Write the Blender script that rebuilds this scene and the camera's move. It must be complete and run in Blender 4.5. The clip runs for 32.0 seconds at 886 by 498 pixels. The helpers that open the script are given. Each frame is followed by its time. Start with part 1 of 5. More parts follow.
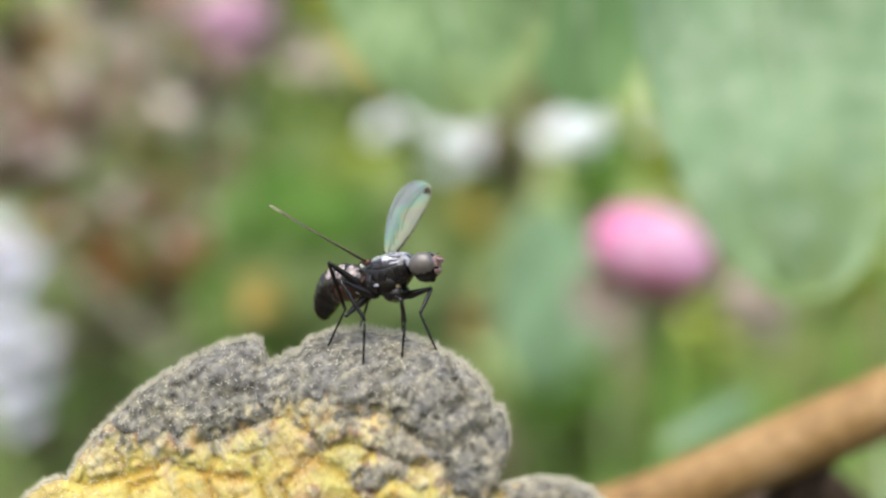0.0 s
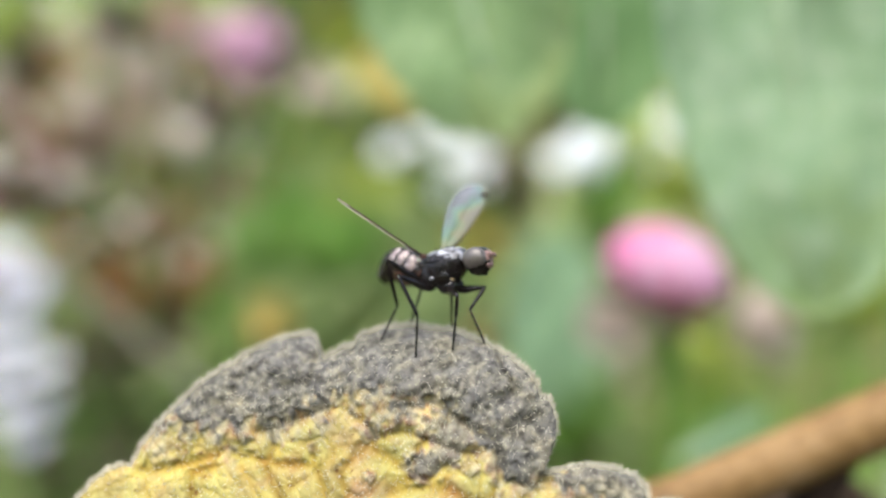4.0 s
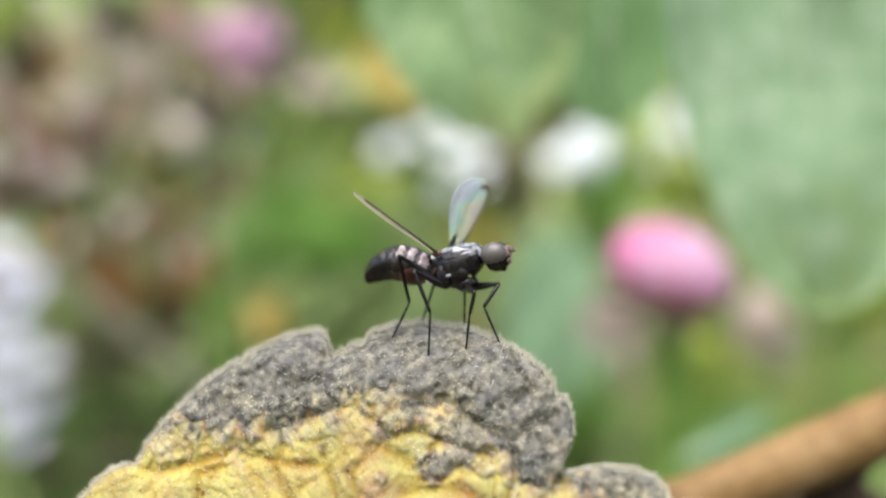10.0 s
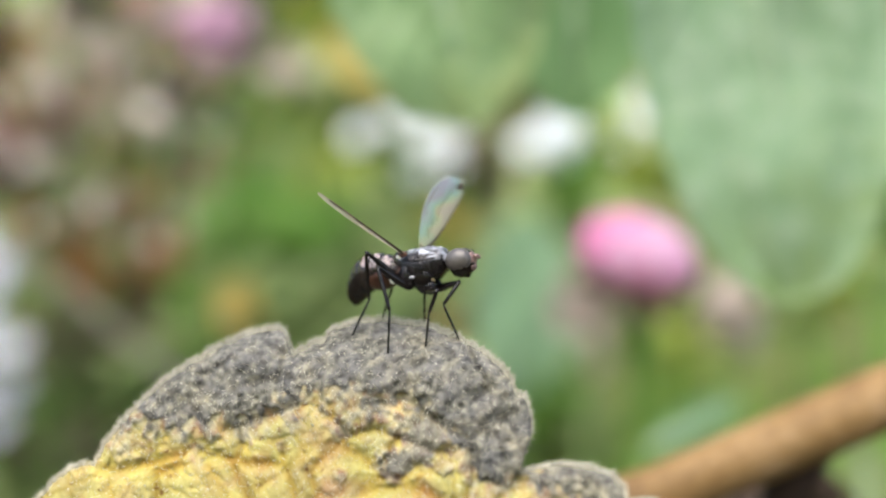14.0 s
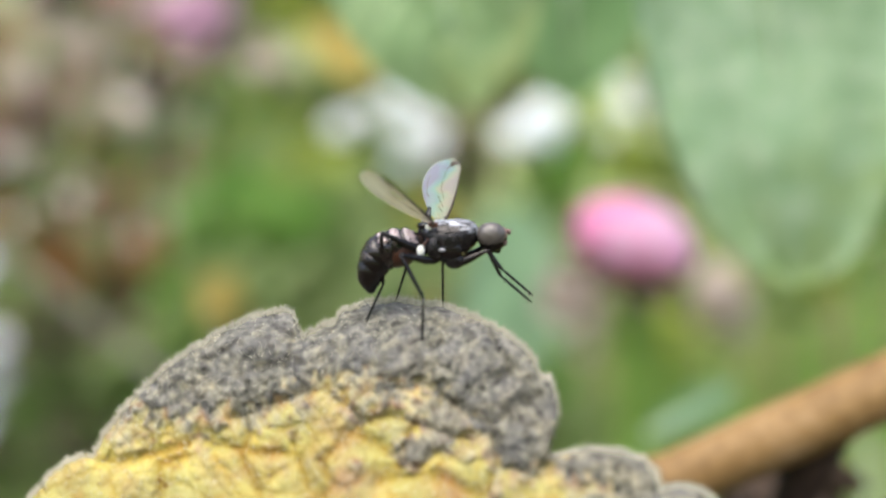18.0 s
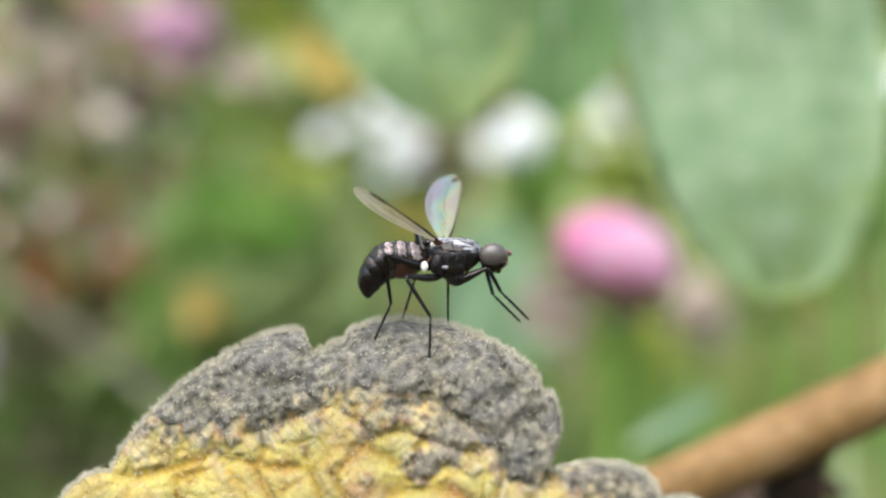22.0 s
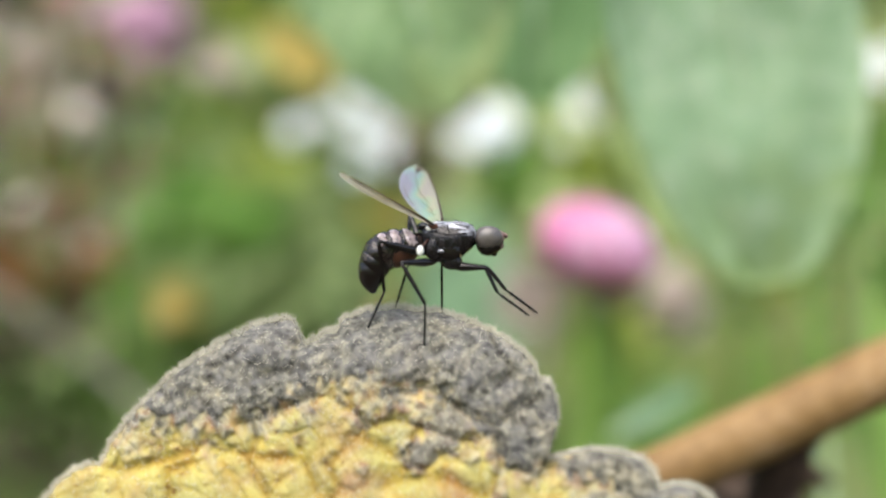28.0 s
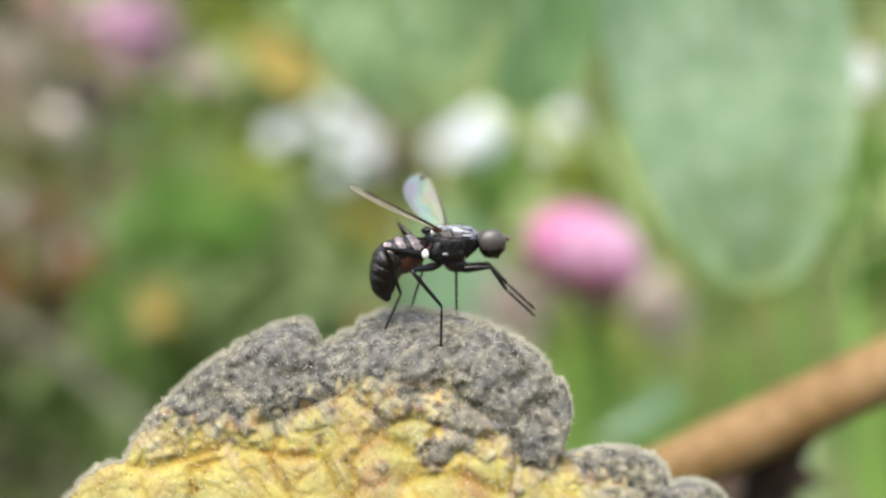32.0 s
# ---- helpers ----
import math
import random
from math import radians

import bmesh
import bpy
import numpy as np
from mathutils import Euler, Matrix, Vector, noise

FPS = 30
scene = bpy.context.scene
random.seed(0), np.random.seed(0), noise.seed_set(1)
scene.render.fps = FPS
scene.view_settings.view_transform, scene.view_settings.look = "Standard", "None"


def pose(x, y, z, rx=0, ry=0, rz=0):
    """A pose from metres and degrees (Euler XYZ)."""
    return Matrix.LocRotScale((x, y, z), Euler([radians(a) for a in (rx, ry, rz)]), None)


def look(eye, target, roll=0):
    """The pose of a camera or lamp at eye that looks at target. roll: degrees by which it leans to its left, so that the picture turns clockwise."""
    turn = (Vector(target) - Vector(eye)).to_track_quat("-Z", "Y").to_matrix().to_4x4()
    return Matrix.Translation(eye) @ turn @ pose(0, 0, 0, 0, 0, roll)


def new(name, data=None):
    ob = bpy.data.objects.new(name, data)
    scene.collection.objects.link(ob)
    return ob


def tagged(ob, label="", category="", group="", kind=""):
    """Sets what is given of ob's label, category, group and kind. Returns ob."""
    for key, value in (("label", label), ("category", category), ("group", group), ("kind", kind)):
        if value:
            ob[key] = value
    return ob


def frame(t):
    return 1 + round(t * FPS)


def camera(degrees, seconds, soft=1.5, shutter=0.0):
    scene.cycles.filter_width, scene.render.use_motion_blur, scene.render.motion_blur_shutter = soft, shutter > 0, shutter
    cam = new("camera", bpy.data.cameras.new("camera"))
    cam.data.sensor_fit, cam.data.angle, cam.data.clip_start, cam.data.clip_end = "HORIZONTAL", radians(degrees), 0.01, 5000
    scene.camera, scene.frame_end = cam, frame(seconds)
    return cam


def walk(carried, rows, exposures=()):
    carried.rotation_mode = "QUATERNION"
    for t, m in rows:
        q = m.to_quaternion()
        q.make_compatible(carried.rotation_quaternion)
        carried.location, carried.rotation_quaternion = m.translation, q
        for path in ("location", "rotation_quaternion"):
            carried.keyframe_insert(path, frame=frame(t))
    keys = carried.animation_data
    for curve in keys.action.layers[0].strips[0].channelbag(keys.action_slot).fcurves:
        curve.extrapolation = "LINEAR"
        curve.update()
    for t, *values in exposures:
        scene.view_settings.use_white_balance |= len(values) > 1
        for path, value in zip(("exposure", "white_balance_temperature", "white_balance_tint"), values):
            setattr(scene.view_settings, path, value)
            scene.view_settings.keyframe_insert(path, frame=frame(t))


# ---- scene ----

# All lengths below are in millimetres about a point 150 mm above the ground, on the lens's level.
MM, RISE = 0.001, 0.150


def at(x, y, z):
    return Vector((x * MM, y * MM, RISE + z * MM))


def eye(x, y, z, yaw, pitch, lean):
    return pose(x * MM, y * MM, RISE + z * MM, 90 + pitch, 0, yaw) @ pose(0, 0, 0, 0, 0, lean)


# ---- camera and its walk ----
cam = camera(40, 32.0, soft=2.2)
cam.data.dof.use_dof = True
cam.data.dof.focus_distance = 0.0346
cam.data.dof.aperture_fstop = 28.0
walk(cam, [(t, eye(*row)) for t, *row in (
    (0.0, 0.336, -33.490, 0.934, 0.03, -1.08, -0.37),
    (0.5, -0.048, -33.951, 0.139, 0.03, -0.76, -0.26),
    (1.0, -0.764, -34.232, 0.488, 0.14, -0.46, -0.32),
    (1.5, -0.483, -34.644, 0.803, 0.27, -0.27, -0.26),
    (2.0, -0.561, -35.296, 0.689, 0.23, -0.08, -0.27),
    (2.5, -0.710, -35.249, -0.151, 0.32, 0.18, -0.28),
    (4.5, -1.175, -35.187, 0.139, -0.12, 0.27, 0.08),
    (5.0, -0.817, -35.005, 0.119, -0.22, 0.25, 0.02),
    (5.5, -0.510, -35.080, -0.567, -0.19, 0.32, -0.15),
    (6.0, -0.955, -35.069, -0.348, -0.21, 0.24, -0.00),
    (6.5, -0.106, -35.319, 0.049, -0.10, 0.19, -0.08),
    (7.0, -1.240, -35.101, 0.196, -0.11, 0.12, 0.03),
    (7.5, -0.689, -34.879, -0.199, 0.07, 0.10, 0.09),
    (8.0, -1.483, -34.477, -0.172, 0.03, 0.15, -0.07),
    (8.5, -0.508, -34.922, -0.213, -0.04, 0.16, 0.10),
    (9.0, 0.000, -35.000, 0.000, 0.00, 0.00, 0.00),
    (9.5, -0.435, -34.400, -0.624, 0.05, 0.17, 0.10),
    (10.0, -1.666, -34.377, -0.008, -0.24, 0.23, 0.22),
    (10.5, -1.043, -35.258, 0.027, -0.19, 0.28, 0.22),
    (11.0, -1.785, -35.061, 0.109, -0.35, 0.24, 0.08),
    (11.5, -2.784, -34.518, -0.493, -0.46, 0.34, 0.06),
    (12.0, -2.665, -34.127, -0.251, -0.69, 0.14, 0.07),
    (12.5, -2.393, -34.067, -0.044, -0.96, -0.10, 0.14),
    (13.0, -2.092, -33.976, 0.360, -1.29, -0.41, 0.19),
    (13.5, -1.305, -34.086, 0.158, -1.33, -0.48, 0.03),
    (14.0, -1.282, -34.349, 0.418, -1.52, -0.57, 0.16),
    (14.5, -1.696, -34.610, 0.203, -1.54, -0.52, 0.07),
    (16.5, -2.017, -32.753, -0.210, -1.68, -0.62, -0.47),
    (17.0, -2.245, -32.363, -0.063, -2.00, -0.85, -0.43),
    (17.5, -2.492, -32.646, 0.056, -2.34, -0.87, -0.37),
    (18.0, -2.279, -32.508, -0.074, -2.53, -0.89, -0.47),
    (18.5, -2.410, -32.831, 0.192, -2.59, -0.86, -0.34),
    (19.0, -2.375, -33.125, 0.105, -2.65, -0.61, -0.35),
    (19.5, -1.823, -33.159, 0.010, -2.59, -0.57, -0.47),
    (20.0, -2.789, -33.433, 0.075, -2.99, -0.36, -0.51),
    (20.5, -2.776, -33.539, 0.262, -3.24, -0.39, -0.48),
    (21.0, -2.891, -33.565, 0.223, -3.36, -0.33, -0.43),
    (21.5, -2.707, -33.499, 0.269, -3.42, -0.49, -0.57),
    (22.0, -3.209, -33.758, 0.276, -3.71, -0.46, -0.52),
    (22.5, -3.521, -33.879, -0.357, -3.87, -0.38, -0.77),
    (23.0, -4.001, -33.849, -0.139, -4.18, -0.47, -0.79),
    (23.5, -4.568, -34.056, -0.568, -4.39, -0.30, -0.74),
    (24.0, -3.521, -34.104, -0.024, -4.37, -0.55, -0.67),
    (24.5, -3.259, -33.967, 0.212, -4.51, -0.82, -0.65),
    (25.0, -3.315, -33.750, 0.531, -4.61, -1.01, -0.62),
    (25.5, -3.175, -33.695, 0.579, -4.58, -1.02, -0.69),
    (27.5, -3.992, -33.426, -0.087, -5.04, -0.73, -1.02),
    (28.0, -3.842, -33.287, 0.066, -5.10, -0.75, -0.90),
    (28.5, -4.345, -33.591, 0.436, -5.43, -0.74, -0.79),
    (29.0, -4.197, -33.707, 0.266, -5.54, -0.72, -0.83),
    (29.5, -4.206, -33.960, 0.413, -5.65, -0.83, -0.93),
    (30.0, -3.901, -34.198, 0.373, -5.75, -0.84, -1.03),
    (30.5, -4.104, -34.218, 0.191, -5.91, -0.62, -0.82),
    (31.0, -4.503, -33.907, 0.083, -6.06, -0.49, -0.95),
    (31.5, -3.939, -34.240, -0.096, -5.95, -0.57, -1.02),
    (32.0, -5.083, -34.142, 0.001, -6.27, -0.44, -0.78),
)], exposures=((0, 0.67), (9, 0.66), (14, 0.64), (20, 0.62), (32, 0.61)))

# ---- light ----
SUN_UP, SUN_ROUND = 62, 205
world = bpy.data.worlds.new("world")
scene.world = world
world.use_nodes = True
wn = world.node_tree.nodes
sky = wn.new("ShaderNodeTexSky")
sky.sky_type, sky.sun_disc = "NISHITA", False
sky.sun_elevation, sky.sun_rotation = radians(SUN_UP), radians(SUN_ROUND)
sky.dust_density, sky.air_density = 4.0, 1.2
world.node_tree.links.new(sky.outputs[0], wn["Background"].inputs[0])
wn["Background"].inputs[1].default_value = 0.22
sun = new("sun", bpy.data.lights.new("sun", "SUN"))
sun.data.energy, sun.data.angle, sun.data.color = 1.9, radians(60), (1.0, 0.96, 0.9)
sun.matrix_world = look((0, 0, 0), (-math.sin(radians(SUN_ROUND)) * math.cos(radians(SUN_UP)),
                                    -math.cos(radians(SUN_ROUND)) * math.cos(radians(SUN_UP)), -math.sin(radians(SUN_UP))))

# ---- materials ----


def surface(name, colours, grain, rough=0.5, bump=0.0, metal=0.0, island=False, fine=6.0, through_light=0.0, gloss=0.3, tone=0.8):
    """A procedural surface: two scales of noise run through a ramp of colours; grain and bump in millimetres, tone dulls all its colours alike."""
    mat = bpy.data.materials.new(name)
    mat.use_nodes = True
    n, link = mat.node_tree.nodes, mat.node_tree.links.new
    bsdf, out = n["Principled BSDF"], n["Material Output"]
    place = n.new("ShaderNodeTexCoord")
    big, small = n.new("ShaderNodeTexNoise"), n.new("ShaderNodeTexNoise")
    for node, size in ((big, grain), (small, grain / fine)):
        node.inputs["Scale"].default_value, node.inputs["Detail"].default_value = 1000.0 / size, 4.0
        link(place.outputs["Object"], node.inputs["Vector"])
    mixed = n.new("ShaderNodeMath")
    mixed.operation = "MULTIPLY_ADD"
    link(small.outputs["Fac"], mixed.inputs[0])
    mixed.inputs[1].default_value = 0.4
    scaled = n.new("ShaderNodeMath")
    scaled.operation = "MULTIPLY"
    scaled.inputs[1].default_value = 0.6
    if island:
        geo, both = n.new("ShaderNodeNewGeometry"), n.new("ShaderNodeMix")
        both.inputs[0].default_value = 0.7
        link(big.outputs["Fac"], both.inputs[2])
        link(geo.outputs["Random Per Island"], both.inputs[3])
        link(both.outputs[0], scaled.inputs[0])
    else:
        link(big.outputs["Fac"], scaled.inputs[0])
    link(scaled.outputs[0], mixed.inputs[2])
    ramp = n.new("ShaderNodeValToRGB")
    low, high = (0.12, 0.88) if island else (0.32, 0.68)
    while len(ramp.color_ramp.elements) < len(colours):
        ramp.color_ramp.elements.new(0.5)
    for k, colour in enumerate(colours):
        ramp.color_ramp.elements[k].position = low + (high - low) * k / max(1, len(colours) - 1)
        ramp.color_ramp.elements[k].color = (*(c * tone for c in colour), 1)
    link(mixed.outputs[0], ramp.inputs[0])
    link(ramp.outputs[0], bsdf.inputs["Base Color"])
    bsdf.inputs["Roughness"].default_value, bsdf.inputs["Metallic"].default_value = rough, metal
    bsdf.inputs["Specular IOR Level"].default_value = gloss
    if bump:
        relief = n.new("ShaderNodeBump")
        relief.inputs["Strength"].default_value, relief.inputs["Distance"].default_value = 1.0, bump * MM
        link(mixed.outputs[0], relief.inputs["Height"])
        link(relief.outputs[0], bsdf.inputs["Normal"])
    if through_light:
        glow, mix = n.new("ShaderNodeBsdfTranslucent"), n.new("ShaderNodeMixShader")
        link(ramp.outputs[0], glow.inputs[0])
        mix.inputs[0].default_value = through_light
        link(bsdf.outputs[0], mix.inputs[1])
        link(glow.outputs[0], mix.inputs[2])
        link(mix.outputs[0], out.inputs["Surface"])
    return mat


def leaf_surface():
    """Felted leaf: yellow where still fresh, grey where withered, brown in the grooves between its blisters, with
    crease shade put into the grey's colour.
    """
    mat = surface("felted_leaf", [(0.42, 0.42, 0.42), (0.95, 0.95, 0.95)], 0.14, rough=0.85, bump=0.032, gloss=0.2, tone=1.0)
    n, link = mat.node_tree.nodes, mat.node_tree.links.new
    bsdf = n["Principled BSDF"]
    ramp = next(x for x in n if x.type == "VALTORGB")
    place = next(x for x in n if x.type == "TEX_COORD")

    def ramped(source, stops):
        r = n.new("ShaderNodeValToRGB")
        while len(r.color_ramp.elements) < len(stops):
            r.color_ramp.elements.new(0.5)
        for k, (p, c) in enumerate(stops):
            r.color_ramp.elements[k].position, r.color_ramp.elements[k].color = p, (*c, 1)
        link(source, r.inputs[0])
        return r.outputs[0]

    def noise_at(size):
        t = n.new("ShaderNodeTexNoise")
        t.inputs["Scale"].default_value, t.inputs["Detail"].default_value = 1000.0 / size, 5.0
        link(place.outputs["Object"], t.inputs["Vector"])
        return t.outputs["Fac"]

    def mixed(fac, a, b, mode="MIX"):
        m = n.new("ShaderNodeMix")
        m.data_type, m.blend_type = "RGBA", mode
        for socket, value in ((m.inputs[0], fac), (m.inputs[6], a), (m.inputs[7], b)):
            if isinstance(value, float):
                socket.default_value = value
            elif isinstance(value, tuple):
                socket.default_value = (*value, 1)
            else:
                link(value, socket)
        return m.outputs[2]

    age, cell = n.new("ShaderNodeAttribute"), n.new("ShaderNodeAttribute")
    age.attribute_name, cell.attribute_name = "age", "groove"
    yellow = ramped(noise_at(1.4), [(0.3, (0.58, 0.42, 0.24)), (0.42, (0.66, 0.55, 0.22)), (0.54, (0.69, 0.62, 0.22)), (0.66, (0.68, 0.64, 0.28)), (0.75, (0.70, 0.62, 0.38))])
    rust = ramped(noise_at(0.8), [(0.5, (1, 1, 1)), (0.66, (0.80, 0.56, 0.46)), (0.74, (0.42, 0.30, 0.30))])
    yellow = mixed(0.7, yellow, rust, "MULTIPLY")
    yellow = mixed(1.0, yellow, ramped(noise_at(0.3), [(0.62, (1, 1, 1)), (0.72, (0.45, 0.30, 0.24))]), "MULTIPLY")
    flush = ramped(noise_at(0.5), [(0.35, (0.54, 0.38, 0.27)), (0.46, (0.64, 0.53, 0.31)), (0.56, (0.66, 0.60, 0.38)), (0.68, (0.50, 0.46, 0.36))])
    flush = mixed(1.0, flush, ramped(noise_at(0.36), [(0.52, (1, 1, 1)), (0.62, (0.74, 0.55, 0.50)), (0.72, (0.40, 0.32, 0.32))]), "MULTIPLY")
    bare = ramped(noise_at(0.22), [(0.33, (0.115, 0.11, 0.105)), (0.43, (0.205, 0.20, 0.195)), (0.56, (0.27, 0.264, 0.252)), (0.66, (0.38, 0.37, 0.32))])
    felt = ramped(noise_at(0.22), [(0.34, (0.11, 0.106, 0.092)), (0.43, (0.20, 0.196, 0.168)), (0.54, (0.29, 0.28, 0.24)), (0.65, (0.43, 0.41, 0.325))])
    worn = n.new("ShaderNodeMapRange")
    worn.inputs["From Min"].default_value, worn.inputs["From Max"].default_value = 0.42, 0.58
    link(noise_at(0.75), worn.inputs["Value"])
    grey = mixed(worn.outputs[0], bare, felt)
    grey = mixed(1.0, grey, ramped(noise_at(0.42), [(0.30, (0.46, 0.45, 0.44)), (0.42, (0.86, 0.86, 0.86)), (0.5, (1, 1, 1)), (0.66, (1.14, 1.12, 1.06))]), "MULTIPLY")
    first, second = n.new("ShaderNodeMapRange"), n.new("ShaderNodeMapRange")
    for node, lo, hi in ((first, 0.05, 0.5), (second, 0.5, 0.85)):
        node.inputs["From Min"].default_value, node.inputs["From Max"].default_value = lo, hi
        link(age.outputs["Fac"], node.inputs["Value"])
    colour = mixed(second.outputs[0], mixed(first.outputs[0], yellow, flush), grey)
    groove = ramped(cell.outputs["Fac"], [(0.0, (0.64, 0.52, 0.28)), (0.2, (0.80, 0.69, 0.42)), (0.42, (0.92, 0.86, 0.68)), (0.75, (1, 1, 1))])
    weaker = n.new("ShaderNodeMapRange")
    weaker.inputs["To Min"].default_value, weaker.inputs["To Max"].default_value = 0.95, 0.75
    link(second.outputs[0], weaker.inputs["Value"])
    # Neutral darkening along the grey's creases: their shade is put into the colour.
    crease_shade = ramped(cell.outputs["Fac"], [(0.0, (0.22, 0.215, 0.20)), (0.22, (0.66, 0.65, 0.61)), (0.42, (1, 1, 1))])
    colour = mixed(weaker.outputs[0], colour, mixed(first.outputs[0], groove, crease_shade), "MULTIPLY")
    blotch = ramped(noise_at(1.1), [(0.38, (0.86, 0.86, 0.87)), (0.5, (1, 1, 1)), (0.62, (1.12, 1.08, 0.98))])
    colour = mixed(1.0, colour, blotch, "MULTIPLY")
    colour = mixed(0.32, colour, ramp.outputs[0], "MULTIPLY")
    colour = mixed(1.0, colour, (0.645, 0.645, 0.62), "MULTIPLY")
    link(colour, bsdf.inputs["Base Color"])
    return mat


def wing_surface(name, stops, cover):
    """Clear wing membrane that light falls through; its iridescence is painted on as colours that change across the
    wing.
    """
    mat = surface(name, [(0.6, 0.6, 0.6), (0.8, 0.8, 0.8)], 0.4, rough=0.2, bump=0.01, through_light=0.45)
    n, link = mat.node_tree.nodes, mat.node_tree.links.new
    bsdf, place = n["Principled BSDF"], next(x for x in n if x.type == "TEX_COORD")
    apart, tint_noise, total = n.new("ShaderNodeSeparateXYZ"), n.new("ShaderNodeTexNoise"), n.new("ShaderNodeMath")
    link(place.outputs["Object"], apart.inputs[0])
    tint_noise.inputs["Scale"].default_value, tint_noise.inputs["Detail"].default_value = 900.0, 2.0
    link(place.outputs["Object"], tint_noise.inputs["Vector"])
    total.operation = "MULTIPLY_ADD"
    link(apart.outputs["Y"], total.inputs[0])
    total.inputs[1].default_value = 800.0
    link(tint_noise.outputs["Fac"], total.inputs[2])
    # Iridescent gleam laid into the base colour as bands across the chord.
    painted_sheen = n.new("ShaderNodeValToRGB")
    while len(painted_sheen.color_ramp.elements) < len(stops):
        painted_sheen.color_ramp.elements.new(0.5)
    for k, (p, c) in enumerate(stops):
        painted_sheen.color_ramp.elements[k].position, painted_sheen.color_ramp.elements[k].color = p, (*c, 1)
    link(total.outputs[0], painted_sheen.inputs[0])
    soft = next(x for x in n if x.type == "BSDF_TRANSLUCENT")
    link(painted_sheen.outputs[0], bsdf.inputs["Base Color"])
    link(painted_sheen.outputs[0], soft.inputs[0])
    bsdf.inputs["Specular IOR Level"].default_value = 0.9
    bsdf.inputs["Thin Film Thickness"].default_value, bsdf.inputs["Thin Film IOR"].default_value = 420.0, 1.5
    clear, both, whole = n.new("ShaderNodeBsdfTransparent"), n.new("ShaderNodeMixShader"), next(x for x in n if x.type == "MIX_SHADER")
    both.inputs[0].default_value = cover
    link(clear.outputs[0], both.inputs[1])
    link(whole.outputs[0], both.inputs[2])
    link(both.outputs[0], n["Material Output"].inputs["Surface"])
    return mat


def thorax_surface():
    """Black cuticle with silvery dust and a painted sky highlight in broken streaks over the fore part of the back."""
    mat = surface("dust_gleam_chitin", [(0.004, 0.003, 0.003), (0.011, 0.009, 0.010), (0.034, 0.029, 0.030)], 0.22, rough=0.2, bump=0.035, gloss=0.36)
    n, link = mat.node_tree.nodes, mat.node_tree.links.new
    bsdf, place = n["Principled BSDF"], next(x for x in n if x.type == "TEX_COORD")
    ramp = next(x for x in n if x.type == "VALTORGB")
    stretch, streak = n.new("ShaderNodeMapping"), n.new("ShaderNodeTexNoise")
    stretch.inputs["Scale"].default_value = (1800, 5200, 3800)
    link(place.outputs["Object"], stretch.inputs["Vector"])
    link(stretch.outputs[0], streak.inputs["Vector"])
    streak.inputs["Scale"].default_value, streak.inputs["Detail"].default_value = 1.0, 4.0
    apart, high, total, cover = n.new("ShaderNodeSeparateXYZ"), n.new("ShaderNodeMath"), n.new("ShaderNodeMath"), n.new("ShaderNodeMapRange")
    link(place.outputs["Object"], apart.inputs[0])
    high.operation = total.operation = "MULTIPLY_ADD"
    link(apart.outputs["Z"], high.inputs[0])
    high.inputs[1].default_value = 650.0
    link(streak.outputs["Fac"], high.inputs[2])
    link(apart.outputs["X"], total.inputs[0])
    total.inputs[1].default_value = 130.0
    link(high.outputs[0], total.inputs[2])
    # Grows towards the top: dust and the highlight there share one colour.
    cover.inputs["From Min"].default_value, cover.inputs["From Max"].default_value = 0.70, 0.92
    link(total.outputs[0], cover.inputs["Value"])
    dust_gleam_mix = n.new("ShaderNodeMix")
    dust_gleam_mix.data_type = "RGBA"
    link(cover.outputs[0], dust_gleam_mix.inputs[0])
    link(ramp.outputs[0], dust_gleam_mix.inputs[6])
    dust_gleam_mix.inputs[7].default_value = (0.50, 0.52, 0.58, 1)
    link(dust_gleam_mix.outputs[2], bsdf.inputs["Base Color"])
    gloss = n.new("ShaderNodeMapRange")
    gloss.inputs["To Min"].default_value, gloss.inputs["To Max"].default_value = 0.10, 0.34
    link(cover.outputs[0], gloss.inputs["Value"])
    link(gloss.outputs[0], bsdf.inputs["Roughness"])
    return mat


def yellowing_tip(mat, length, colour, most=0.4):
    """Lets a leaf of that length turn yellow towards its tip, in an uneven front."""
    n, link = mat.node_tree.nodes, mat.node_tree.links.new
    ramp, place = next(x for x in n if x.type == "VALTORGB"), next(x for x in n if x.type == "TEX_COORD")
    apart, wander, total, share, both = n.new("ShaderNodeSeparateXYZ"), n.new("ShaderNodeTexNoise"), n.new("ShaderNodeMath"), n.new("ShaderNodeMapRange"), n.new("ShaderNodeMix")
    link(place.outputs["Object"], apart.inputs[0])
    link(place.outputs["Object"], wander.inputs["Vector"])
    wander.inputs["Scale"].default_value = 260.0
    total.operation = "MULTIPLY_ADD"
    link(apart.outputs["Z"], total.inputs[0])
    total.inputs[1].default_value = 1000.0 / length
    link(wander.outputs["Fac"], total.inputs[2])
    share.inputs["From Min"].default_value, share.inputs["From Max"].default_value, share.inputs["To Max"].default_value = 1.25, 1.6, most
    link(total.outputs[0], share.inputs["Value"])
    both.data_type = "RGBA"
    link(share.outputs[0], both.inputs[0])
    link(ramp.outputs[0], both.inputs[6])
    both.inputs[7].default_value = (*colour, 1)
    for node in [x for x in n if x.type in ("BSDF_PRINCIPLED", "BSDF_TRANSLUCENT")]:
        link(both.outputs[2], node.inputs[0])
    return mat


